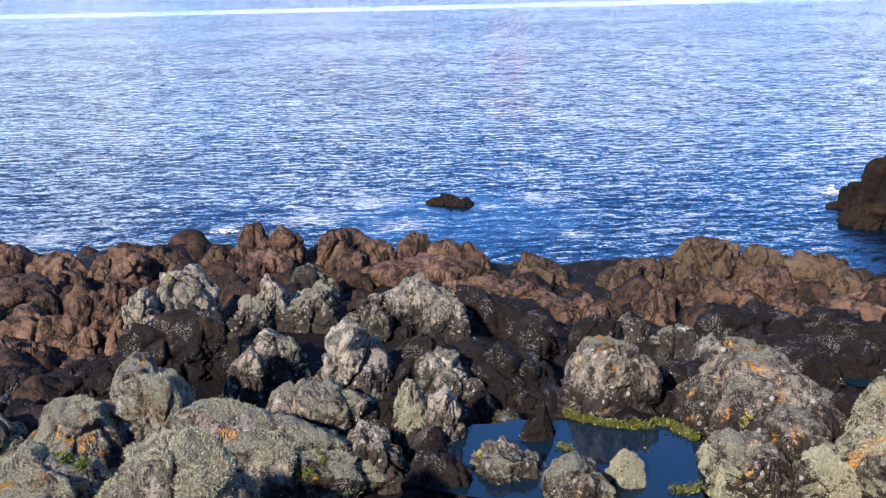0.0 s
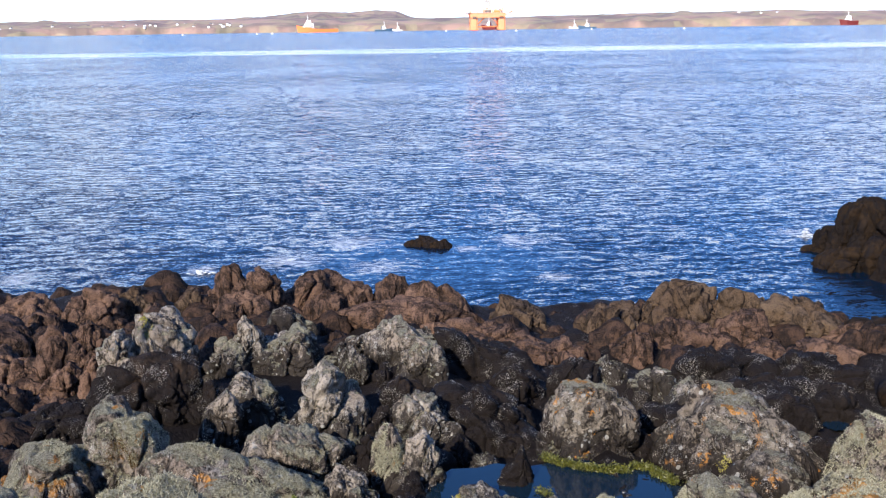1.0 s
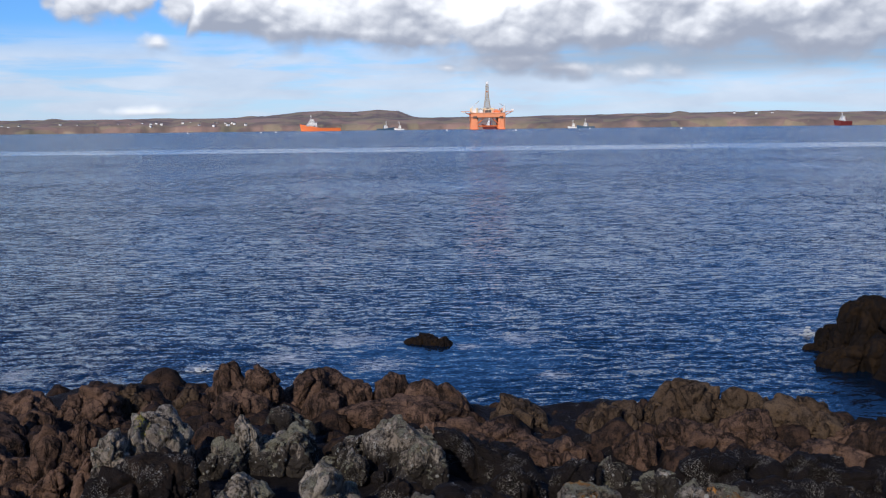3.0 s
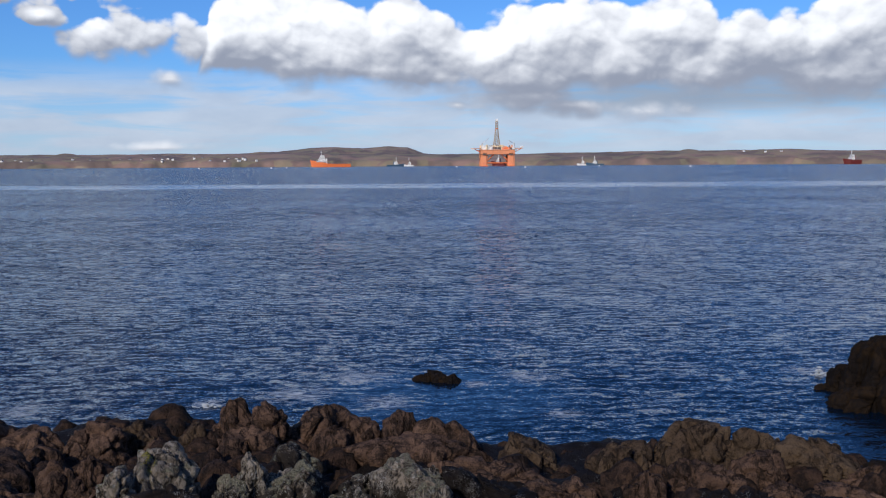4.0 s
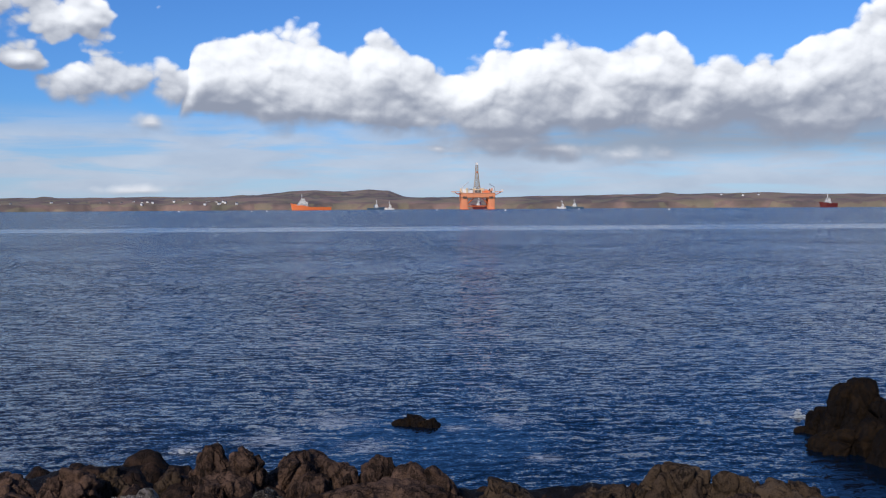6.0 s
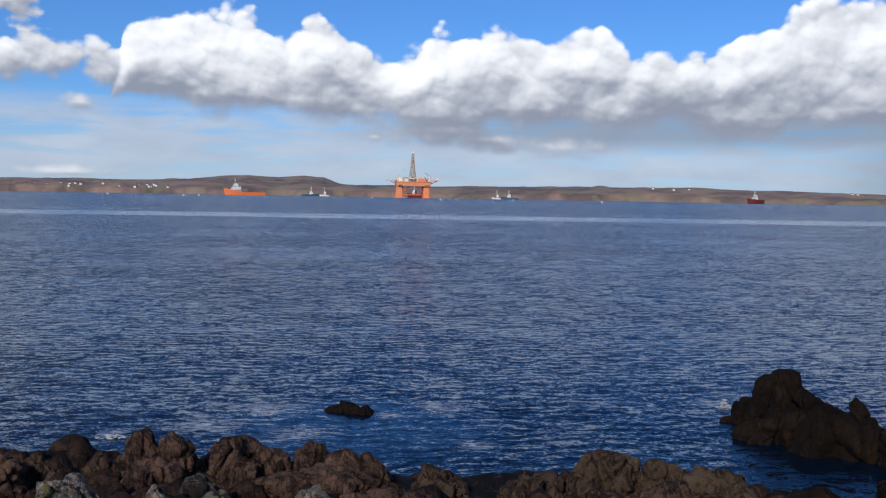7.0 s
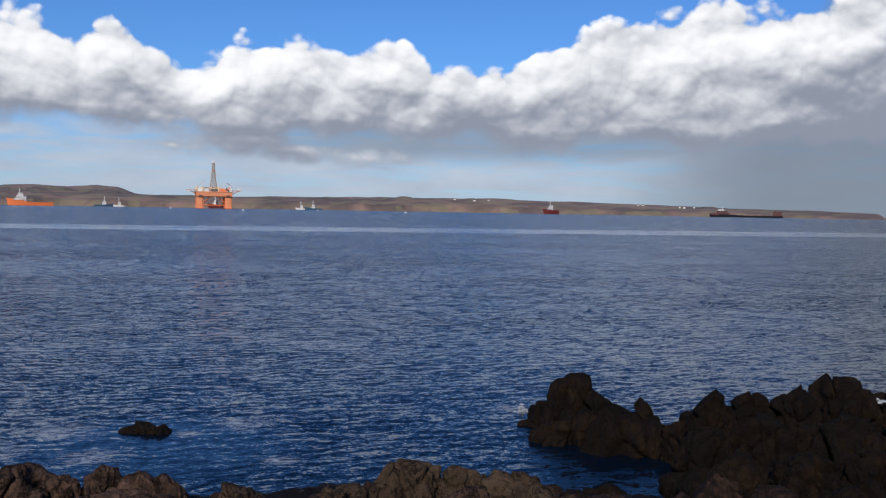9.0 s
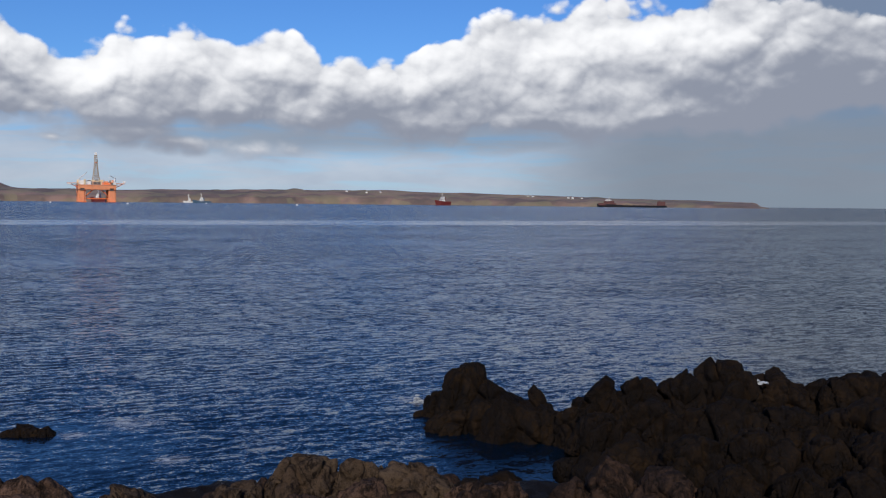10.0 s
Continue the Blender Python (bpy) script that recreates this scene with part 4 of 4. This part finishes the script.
# smaller rocks wedged between the large ones
r = random.Random(21)
heaps = {"brown": [], "dark": [], "black": []}
for k in range(420):
    a, dist = r.uniform(-52, 27), r.uniform(8.5, 30) if r.random() < 0.6 else r.uniform(8.5, 18)
    x, y = -math.sin(radians(a)) * dist, math.cos(radians(a)) * dist
    zg = float(ground_height(x, y))
    if zg < -0.12 or (-0.6 < x < 3.0 and 7.3 < y < 9.4):
        continue
    seaward = dist + (3.0 if a > 9 else 0) + (6 if a < -24 else 0)
    kind = "dark" if a < -24 else "brown" if seaward > r.uniform(12.2, 14) else "black"
    w = (0.22 + 0.6 * r.random() ** 2) * (1.4 if a < -28 else 1)
    rock(kind, x, y, zg - 0.15, w, w * r.uniform(0.6, 1.0), w * r.uniform(0.45, 0.85), r.uniform(-22, 22), (0.8, 1, 0.8), 3, heaps[kind])
for k in range(175):
    a, dist = (r.uniform(8, 27), r.uniform(13.5, 20.8)) if k < 130 else (r.uniform(-24, 9), r.uniform(14.0, 16.2))
    x, y = -math.sin(radians(a)) * dist, math.cos(radians(a)) * dist
    w = 0.2 + 0.5 * r.random() ** 2
    rock("brown", x, y, float(ground_height(x, y)) - 0.12, w, w * r.uniform(0.6, 1.0), w * r.uniform(0.4, 0.8), r.uniform(-25, 25), (0.8, 1, 0.8), 3, heaps["brown"])
for kind, heap in heaps.items():
    ob = mesh_object("rubble", np.concatenate([q for q, _ in heap]), [f for _, fs in heap for f in fs], ROCK["umber" if kind == "brown" else kind], smooth=True)
    tagged(ob, {"brown": "broken reddish-brown rocks wedged along the shore", "dark": "broken dark rocks on the headland", "black": "broken black barnacled rocks between the boulders"}[kind], "rocks", kind="stuff")

# ---- growths on the boulders ----


def growth_material(name, low, high):
    m, h, shader = material(name)
    own = h.node("ShaderNodeNewGeometry").outputs["Random Per Island"]
    h.put(shader.inputs["Base Color"], h.mix(own, low, high))
    shader.inputs["Roughness"].default_value = 0.95
    shader.inputs["Specular IOR Level"].default_value = 0.1
    return m


GROWTH = {
    "orange": (growth_material("orange_lichen", (0.30, 0.13, 0.03), (0.46, 0.23, 0.06)), "lichen", "orange crust of lichen", 0.010),
    "moss": (growth_material("green_moss", (0.05, 0.07, 0.012), (0.13, 0.15, 0.03)), "moss", "dark green cushion of moss", 0.030),
    "brown": (growth_material("brown_moss", (0.07, 0.042, 0.015), (0.14, 0.085, 0.03)), "moss", "brown mat of moss in a hollow", 0.016),
    "yellow": (growth_material("yellow_lichen", (0.20, 0.18, 0.04), (0.34, 0.31, 0.09)), "lichen", "yellow-green patch of lichen", 0.022),
}


def growth(kind, x, y, z, across, blades):
    """A ragged patch of lichen or moss on the boulder nearest to a point."""
    mat, name, label, size = GROWTH[kind]
    r = np.random.default_rng(int(abs(x * 1000) + abs(y * 100)))
    c = np.array((x, y, z))
    boulder, p, faces = min(BOULDERS, key=lambda b: ((b[1] - c) ** 2).sum(1).min())
    tree = BVHTree.FromPolygons(p.tolist(), faces)
    lumps = c + r.normal(size=(5, 3)) * across * 0.3
    verts = []
    for k in range(blades):
        seed_at = lumps[k % 5] + r.normal(size=3) * across * 0.16
        at, normal, _, _ = tree.find_nearest(Vector(seed_at))
        way2 = (normal + Vector(r.normal(size=3)) * 0.6).normalized()
        side = way2.cross(Vector(r.normal(size=3))).normalized() * size * 0.28
        at = at - boulder.location
        verts += [tuple(at - normal * 0.002 + side), tuple(at - normal * 0.002 - side), tuple(at + way2 * size * r.uniform(0.5, 1.2))]
    tagged(mesh_object(name, verts, np.arange(blades * 3).reshape(-1, 3), mat, boulder), label, kind="stuff")


growth("moss", -2.355, 5.573, 2.693, 0.16, 420)
growth("moss", -1.266, 7.862, 1.361, 0.1, 260)
growth("moss", -1.139, 8.080, 1.395, 0.07, 160)
growth("brown", -2.813, 8.649, 1.622, 0.24, 1100)
growth("yellow", 2.973, 8.848, 1.266, 0.16, 420)
growth("yellow", -3.556, 12.169, 1.870, 0.2, 380)
growth("yellow", 0.278, 8.336, 1.246, 0.1, 220)
growth("orange", -3.315, 8.300, 1.754, 0.08, 300)
growth("orange", -3.167, 8.678, 1.535, 0.07, 260)
growth("orange", -1.365, 5.273, 2.785, 0.07, 200)
growth("orange", -2.645, 8.688, 1.793, 0.07, 200)
growth("orange", 1.668, 9.539, 1.780, 0.13, 480)
growth("orange", 1.739, 9.489, 1.622, 0.1, 300)
growth("orange", 3.312, 9.055, 1.651, 0.1, 360)
growth("orange", 3.331, 8.963, 1.496, 0.1, 300)
growth("orange", 3.279, 8.405, 1.415, 0.07, 200)
growth("orange", 3.110, 8.539, 1.267, 0.1, 300)
growth("orange", -2.453, 5.246, 2.705, 0.16, 320)
growth("orange", -3.206, 8.285, 1.388, 0.06, 140)
growth("orange", 1.789, 9.565, 1.335, 0.05, 120)

# ---- rock pools ----


def pool(x, y, z, w, d, label):
    bm = bmesh.new()
    r = random.Random(int(x * 100) + 77)
    ring = []
    for k in range(40):
        a = k * math.tau / 40
        s = 1 + 0.12 * math.sin(3 * a + r.random() * 6) + 0.06 * r.random()
        ring.append(bm.verts.new((x + w / 2 * s * math.cos(a), y + d / 2 * s * math.sin(a), z)))
    bm.faces.new(ring)
    return tagged(part("tide_pool", bm, POOL, None), label, "tide pool")


pool(1.2, 8.3, 1.15, 2.75, 1.9, "still dark blue tide pool between boulders")
pool(-1.5, 16.0, 0.55, 0.8, 0.5, "small tide pool in a hollow of the rocks")
pool(-4.65, 12.5, 0.92, 0.6, 0.5, "small tide pool between brown rocks")
pool(-4.4, 9.5, 1.12, 0.5, 0.5, "small tide pool beside lichened boulders")
pool(4.65, 10.2, 1.08, 0.3, 0.25, "small tide pool in black rocks")

# ---- seaweed ----


def weed_material():
    m, h, shader = material("green_weed")
    own = h.node("ShaderNodeNewGeometry").outputs["Random Per Island"]
    h.put(shader.inputs["Base Color"], h.mix(own, (0.035, 0.042, 0.005), (0.105, 0.105, 0.012)))
    shader.inputs["Roughness"].default_value = 0.5
    return m


WEED = weed_material()


def seaweed(line, wide, thick, blades):
    """A fringe of green weed along a water's edge: a lumpy mat with short blades."""
    r = np.random.default_rng(len(line) * 7 + blades)
    line = np.array(line)
    k = r.integers(0, len(line) - 1, blades)
    u = r.random((blades, 1))
    root = line[k] * (1 - u) + line[k + 1] * u
    off = r.normal(size=(blades, 3)) * np.array([wide, wide, thick]) * 0.5
    off[:, 2] = np.abs(off[:, 2])
    root = root + off
    way2 = r.normal(size=(blades, 3)) + np.array([0, -0.4, 0.5])
    way2 /= np.linalg.norm(way2, axis=1)[:, None]
    side = np.cross(way2, r.normal(size=(blades, 3)))
    side /= np.linalg.norm(side, axis=1)[:, None]
    size, w = r.uniform(0.012, 0.03, (blades, 1)), r.uniform(0.004, 0.008, (blades, 1))
    verts = np.stack([root - side * w, root + side * w, root + way2 * size + side * w * 0.6, root + way2 * size - side * w * 0.6], 1).reshape(-1, 3)
    ob = mesh_object("seaweed", verts, np.arange(blades * 4).reshape(-1, 4), WEED)
    return tagged(ob, "bright yellow-green seaweed along the pool edge", "seaweed", kind="stuff")


seaweed([(1.22, 9.39, 1.15), (1.39, 9.23, 1.15), (1.60, 9.12, 1.15), (1.81, 9.04, 1.15), (2.04, 9.03, 1.15)], 0.05, 0.06, 3600)
seaweed([(2.09, 9.14, 1.15), (2.22, 9.08, 1.15), (2.32, 9.02, 1.15)], 0.05, 0.05, 900)
seaweed([(2.28, 8.97, 1.15), (2.37, 8.87, 1.15), (2.43, 8.74, 1.15)], 0.07, 0.05, 900)
seaweed([(1.97, 7.76, 1.15), (2.11, 7.72, 1.15), (2.24, 7.81, 1.15)], 0.06, 0.05, 500)
seaweed([(1.09, 8.66, 1.15), (1.18, 8.54, 1.15)], 0.05, 0.05, 260)

# ---- breaking waves ----
FOAM = plain("sea_foam", (0.42, 0.45, 0.48), 0.9, 0.0, 0.1, 3.0)


def splash(x, y, z, wide, high, bits):
    """White water thrown up against a rock: a low ridge of ragged clots."""
    r = np.random.default_rng(int(abs(x * 91) + bits))
    dirs, tris = SPHERES[3]
    tab = lattice(r)
    verts, faces = [], []
    for k in range(bits):
        u = r.normal() * 0.4
        size = r.uniform(0.03, 0.085) * wide
        p = dirs * (1 + 0.9 * fractal(tab, dirs * 2.2 + k, 3))[:, None] * size * np.array([1.5, 1.0, 0.55])
        p = p + np.array([x + u * wide, y + r.normal() * 0.1 * wide, z + abs(r.normal()) * high * 0.5 * max(0.15, 1 - 2 * abs(u))])
        faces += [[i + len(verts) * len(dirs) for i in f] for f in tris]
        verts.append(p)
    return tagged(mesh_object("breaking_wave", np.concatenate(verts), faces, FOAM, smooth=True), "white foam of a wave breaking on rock", "foam", kind="stuff")


splash(14.95, 16.87, 1.65, 0.6, 0.1, 30)
splash(10.25, 25.11, 0.0, 0.5, 0.22, 22)
splash(-5.07, 22.26, 0.0, 0.45, 0.14, 20)
splash(-5.35, 19.86, 0.0, 0.5, 0.2, 16)

# ---- drilling rig ----
ORANGE = plain("orange_paint", (0.95, 0.23, 0.065), 0.5, 0.0, 0.15)
CREAM = plain("cream_paint", (0.85, 0.66, 0.40), 0.5, 0.0, 0.1)
CORAL = plain("weathered_orange_paint", (0.86, 0.32, 0.145), 0.55, 0.0, 0.22, 0.12)
WHITE = plain("white_paint", (0.85, 0.83, 0.78), 0.45, 0.0, 0.08)
SALMON = plain("faded_orange_paint", (0.80, 0.42, 0.28), 0.55, 0.0, 0.15)
LATTICE = plain("rusty_steel", (0.42, 0.31, 0.20), 0.5, 0.2)
STEEL = plain("dark_steel", (0.16, 0.13, 0.11), 0.5, 0.3)
NAVY = plain("navy_paint", (0.06, 0.12, 0.19), 0.4)
RED = plain("red_paint", (0.17, 0.028, 0.024), 0.45)
BLACK = plain("black_paint", (0.02, 0.02, 0.025), 0.5)
GLASS = plain("dark_window", (0.02, 0.03, 0.04), 0.1)


def box(bm, x, y, z, w, d, h, turn=0.0):
    m = Matrix.Translation((x, y, z + h / 2)) @ Matrix.Rotation(turn, 4, "Z") @ Matrix.Diagonal((w, d, h, 1))
    bmesh.ops.create_cube(bm, size=1, matrix=m)
    return bm


def bar(bm, a, b, r):
    a, b = Vector(a), Vector(b)
    m = Matrix.Translation((a + b) / 2) @ (b - a).to_track_quat("Z", "Y").to_matrix().to_4x4()
    bmesh.ops.create_cone(bm, cap_ends=True, segments=6, radius1=r, radius2=r, depth=(b - a).length, matrix=m)
    return bm


def blocks(name, mat, parent, *sizes, label=""):
    bm = bmesh.new()
    for s in sizes:
        box(bm, *s)
    bmesh.ops.bevel(bm, geom=bm.edges[:], offset=0.25, segments=1, affect="EDGES")
    return part(name, bm, mat, parent, label)


def place(az_deg, dist, z=0.0, turn=0.0):
    a = radians(az_deg)
    return pose(-math.sin(a) * dist, math.cos(a) * dist, z, 0, 0, az_deg + turn)


rig = new("drilling_rig")
tagged(rig, "orange semi-submersible drilling rig with a tall lattice derrick", "drilling rig")
for sx in (-1, 1):
    for sy in (-1, 0, 1):
        bm = bmesh.new()
        box(bm, sx * 30, sy * 26, -6, 15, 14, 33)
        bmesh.ops.bevel(bm, geom=[e for e in bm.edges if abs(e.verts[0].co.z - e.verts[1].co.z) > 5], offset=2.5, segments=3, affect="EDGES")
        part("column", bm, CORAL, rig)
    blocks("pontoon", ORANGE, rig, (sx * 29, 0, -7, 15, 90, 8.5))
for sy in (-26, 26):
    part("brace", bar(bmesh.new(), (-29, sy, 7), (29, sy, 7), 1.2), ORANGE, rig)
blocks("deck", CORAL, rig, (0, 0, 26, 76, 70, 9))
blocks("upper_deck", SALMON, rig, (0, 0, 35.2, 82, 72, 1.2))
blocks("module", WHITE, rig, (-22, -24, 36.2, 22, 16, 7), label="white accommodation module")
blocks("module", ORANGE, rig, (20, -20, 36.2, 20, 20, 5))
blocks("module", STEEL, rig, (0, -24, 36.2, 14, 14, 6))
blocks("module", WHITE, rig, (31, -26, 36.2, 9, 8, 4))
blocks("module", STEEL, rig, (10, 20, 36.2, 30, 18, 6))
blocks("helideck", SALMON, rig, (-48, -22, 38.6, 22, 20, 1.4))
blocks("lifeboat", WHITE, rig, (-54, -30, 36, 7, 3.5, 3.6))
blocks("lifeboat", WHITE, rig, (54, -26, 40.2, 7, 3.5, 3.8))
for sx in (-1, 1):
    part("platform_strut", bar(bmesh.new(), (sx * 36, -26, 30), (sx * 52, -24, 38), 0.8), ORANGE, rig)
blocks("boom_platform", SALMON, rig, (47, -22, 38, 18, 12, 1.8))
blocks("drill_floor", CREAM, rig, (0, 0, 36.2, 16, 16, 10.4))
bm = bmesh.new()
for k in range(11):
    z0, z1 = 46.5 + k * 4.75, 46.5 + (k + 1) * 4.75
    h0, h1 = 2.5 + 4.6 * (1 - k / 11) ** 1.8, 2.5 + 4.6 * (1 - (k + 1) / 11) ** 1.8
    q0 = [(-h0, -h0, z0), (h0, -h0, z0), (h0, h0, z0), (-h0, h0, z0)]
    q1 = [(-h1, -h1, z1), (h1, -h1, z1), (h1, h1, z1), (-h1, h1, z1)]
    for i in range(4):
        bar(bm, q0[i], q1[i], 0.55)
        bar(bm, q0[i], q1[(i + 1) % 4], 0.3)
        bar(bm, q0[(i + 1) % 4], q1[i], 0.3)
        bar(bm, q1[i], q1[(i + 1) % 4], 0.35)
part("derrick", bm, LATTICE, rig, "dark steel lattice derrick")
blocks("crown_block", WHITE, rig, (0, 0, 98.6, 5.4, 5.4, 6.0))
blocks("monkey_board", ORANGE, rig, (0, 0, 82, 6, 6, 2))
for sx, top in ((-34, (-20, -40, 62)), (36, (24, -44, 56))):
    bm = bar(bmesh.new(), (sx, -30, 38), (sx, -30, 50), 1.6)
    bar(bm, (sx, -30, 49), top, 0.7)
    part("crane", bm, WHITE, rig)
r = random.Random(5)
for k in range(60):
    w, d, hh = r.uniform(2.5, 9), r.uniform(2.5, 8), r.uniform(4, 11)
    blocks("deck_module", (WHITE, CREAM, SALMON, CREAM, STEEL, WHITE)[k % 6], rig, (r.uniform(-36, 36), r.uniform(-35, 8), 36.2, w, d, hh))
for k in range(7):
    part("flare_mast", bar(bmesh.new(), (-36 + 12 * k, -33, 38), (-36 + 12 * k, -33, r.uniform(46, 54)), 0.35), WHITE, rig)
for sx in (-1, 1):
    part("cross_brace", bar(bmesh.new(), (sx * 29, -26, 6), (sx * 8, -26, 26), 1.0), ORANGE, rig)
    blocks("winch_house", STEEL, rig, (sx * 29, -33, 24, 9, 4, 5))
rig.matrix_world = place(-4.09, 2200, 0, 4)


def hull(bm, length, beam, height, bow, sheer):
    """A ship's hull along x, its bow at -x: pointed and raised forward, square aft."""
    n = 14
    rows = []
    for i in range(n + 1):
        u = i / n
        half = beam / 2 * min(1.0, (u / bow) ** 0.6 if u < bow else 1.0)
        top = height + sheer * max(0.0, 1 - u / 0.45) ** 0.8
        x = (u - 0.5) * length
        rake = -(1 - u) ** 4 * height * 0.5
        rows.append([bm.verts.new((x, -half * 0.8, -1.5)), bm.verts.new((x + rake, -half, top)), bm.verts.new((x + rake, half, top)), bm.verts.new((x, half * 0.8, -1.5))])
    for a, b in zip(rows, rows[1:]):
        for k in range(4):
            bm.faces.new((a[k], a[(k + 1) % 4], b[(k + 1) % 4], b[k]))
    bm.faces.new(rows[0][::-1])
    bm.faces.new(rows[-1])
    bmesh.ops.recalc_face_normals(bm, faces=bm.faces)
    return bm


def ship(name, label, length, beam, freeboard, sheer, hull_mat, house_mat, house_at, tiers, mast, funnel=None, extra=()):
    top = new(name)
    tagged(top, label, "ship")
    part("hull", hull(bmesh.new(), length, beam, freeboard, 0.3, sheer), hull_mat, top)
    x0 = (house_at - 0.5) * length
    z = freeboard + sheer * max(0.0, 1 - house_at / 0.45) ** 0.8 - 0.4
    w = length * 0.26
    for k in range(tiers):
        house = blocks("deckhouse", house_mat, top, (x0 + 0.5 * k, 0, z, w, beam * (0.86 - 0.07 * k), 2.9))
        blocks("window_band", GLASS, house, (x0 + 0.5 * k, 0, z + 1.3, w + 0.3, beam * (0.86 - 0.07 * k) + 0.3, 0.8))
        z += 2.9
        w *= 0.8
    bm = bar(bmesh.new(), (x0, 0, z), (x0, 0, z + mast), 0.5)
    bar(bm, (x0 - 2, 0, z + mast * 0.6), (x0 + 2, 0, z + mast * 0.6), 0.3)
    part("mast", bm, house_mat, top)
    blocks("funnel", funnel or house_mat, top, (x0 + length * 0.13, -beam * 0.25, freeboard, 3, 2.4, 2.9 * tiers * 0.8))
    for e in extra:
        blocks("deck_gear", STEEL, top, e)
    return top


supply = ship("supply_ship", "bright orange supply ship with a white bridge forward", 84, 18, 7.0, 8.0, ORANGE, WHITE, 0.25, 5, 10, WHITE, ((20, 0, 6.3, 30, 12, 1.5), (-4, 0, 6.3, 6, 10, 4)))
supply.matrix_world = place(5.53, 2150, 0, 2)
tug = ship("tug_boat", "dark blue tug with a pale wheelhouse", 40, 11, 4, 3, NAVY, WHITE, 0.45, 3, 10, NAVY)
tug.matrix_world = place(1.82, 2300, 0, 180)
boat = ship("work_boat", "small white work boat with a tall mast", 22, 8, 3, 2, WHITE, WHITE, 0.5, 3, 9)
boat.matrix_world = place(1.02, 2300)
copy_thing(boat, place(-9.03, 2300))
copy_thing(tug, place(-9.78, 2280))
cargo = ship("offshore_ship", "dark red ship with white upperworks at anchor", 34, 18, 9, 3, RED, WHITE, 0.45, 4, 9, RED)
cargo.matrix_world = place(-23.57, 2250, 0, 30)
MAROON = plain("maroon_paint", (0.10, 0.026, 0.022), 0.5)
carrier = new("heavy_lift_ship")
tagged(carrier, "long low dark ship with a maroon bridge block at anchor", "ship")
part("hull", hull(bmesh.new(), 156, 26, 4.5, 0.12, 3.0), BLACK, carrier)
blocks("forecastle", MAROON, carrier, (-56, 0, 3.8, 40, 24, 5.5))
blocks("deckhouse", MAROON, carrier, (-52, 0, 9.4, 24, 20, 4.5))
house = blocks("bridge", WHITE, carrier, (-54, 0, 14, 14, 22, 3.2), label="white bridge")
blocks("window_band", GLASS, house, (-54, 0, 15.4, 14.3, 22.3, 0.9))
part("mast", bar(bmesh.new(), (-52, 0, 17), (-52, 0, 24), 0.5), WHITE, carrier)
for side in (-9, 9):
    blocks("casing", MAROON, carrier, (66, side, 3.8, 18, 6, 10), label="maroon buoyancy casing at the stern")
    part("vent", bar(bmesh.new(), (62, side, 13), (62, side, 17), 0.7), MAROON, carrier)
for k in range(6):
    blocks("deck_gear", STEEL, carrier, (-26 + 15 * k, 6 if k % 2 else -7, 4.4, 4, 3, 2.2))
carrier.matrix_world = place(-34.5, 2300)

copy_thing(cargo, place(-4.24, 2400, 0, -20))

# ---- houses on the far shore ----
ROOF = plain("slate_roof", (0.10, 0.10, 0.11), 0.8)
house = new("house")
tagged(house, "small white house on the far shore", "house", group="houses on the far shore")
blocks("wall", WHITE, house, (0, 0, -4, 5.5, 4, 5.2))
bm = bmesh.new()
v = [bm.verts.new(c) for c in ((-3, -2.3, 1.2), (3, -2.3, 1.2), (3, 2.3, 1.2), (-3, 2.3, 1.2), (-3, 0, 2.8), (3, 0, 2.8))]
for f in ((0, 1, 5, 4), (2, 3, 4, 5), (0, 4, 3), (1, 2, 5), (3, 2, 1, 0)):
    bm.faces.new([v[i] for i in f])
part("roof", bm, ROOF, house)
r = random.Random(8)
spots = [(r.uniform(9.5, 24), r.uniform(0.04, 0.26)) for _ in range(30)] + [(r.uniform(-20, -16), r.uniform(0.4, 0.7)) for _ in range(3)] + [(r.uniform(-33, -28), 0.6) for _ in range(6)]
for k, (a, u) in enumerate(spots):
    dist = 2450 + 300 * u
    share = float(np.interp(u, [0.05, 0.12, 0.25, 0.45, 0.7], [0.42, 0.5, 0.62, 0.8, 0.95]))
    m = place(a, dist, float(coast_height(a)) * share + 0.5, r.uniform(-60, 60))
    if k:
        copy_thing(house, m)
    else:
        house.matrix_world = m


# ---- mooring buoys ----
buoy = new("mooring_buoy")
tagged(buoy, "small white mooring buoy floating on the sea", "buoy", group="mooring buoys")
bm = bmesh.new()
bmesh.ops.create_cone(bm, cap_ends=True, segments=12, radius1=1.0, radius2=1.3, depth=1.6, matrix=Matrix.Translation((0, 0, 0.3)))
bmesh.ops.create_cone(bm, cap_ends=True, segments=12, radius1=1.3, radius2=0.4, depth=0.7, matrix=Matrix.Translation((0, 0, 1.4)))
part("float", bm, WHITE, buoy)
part("post", bar(bmesh.new(), (0, 0, 1.6), (0, 0, 2.6), 0.2), WHITE, buoy)
for k, (a, dist) in enumerate(((13.0, 1500), (8.95, 1450), (8.1, 1500), (-1.75, 1600), (-5.75, 1300), (-15.1, 1350), (-10.0, 1700))):
    if k:
        copy_thing(buoy, place(a, dist, 0))
    else:
        buoy.matrix_world = place(a, dist, 0)
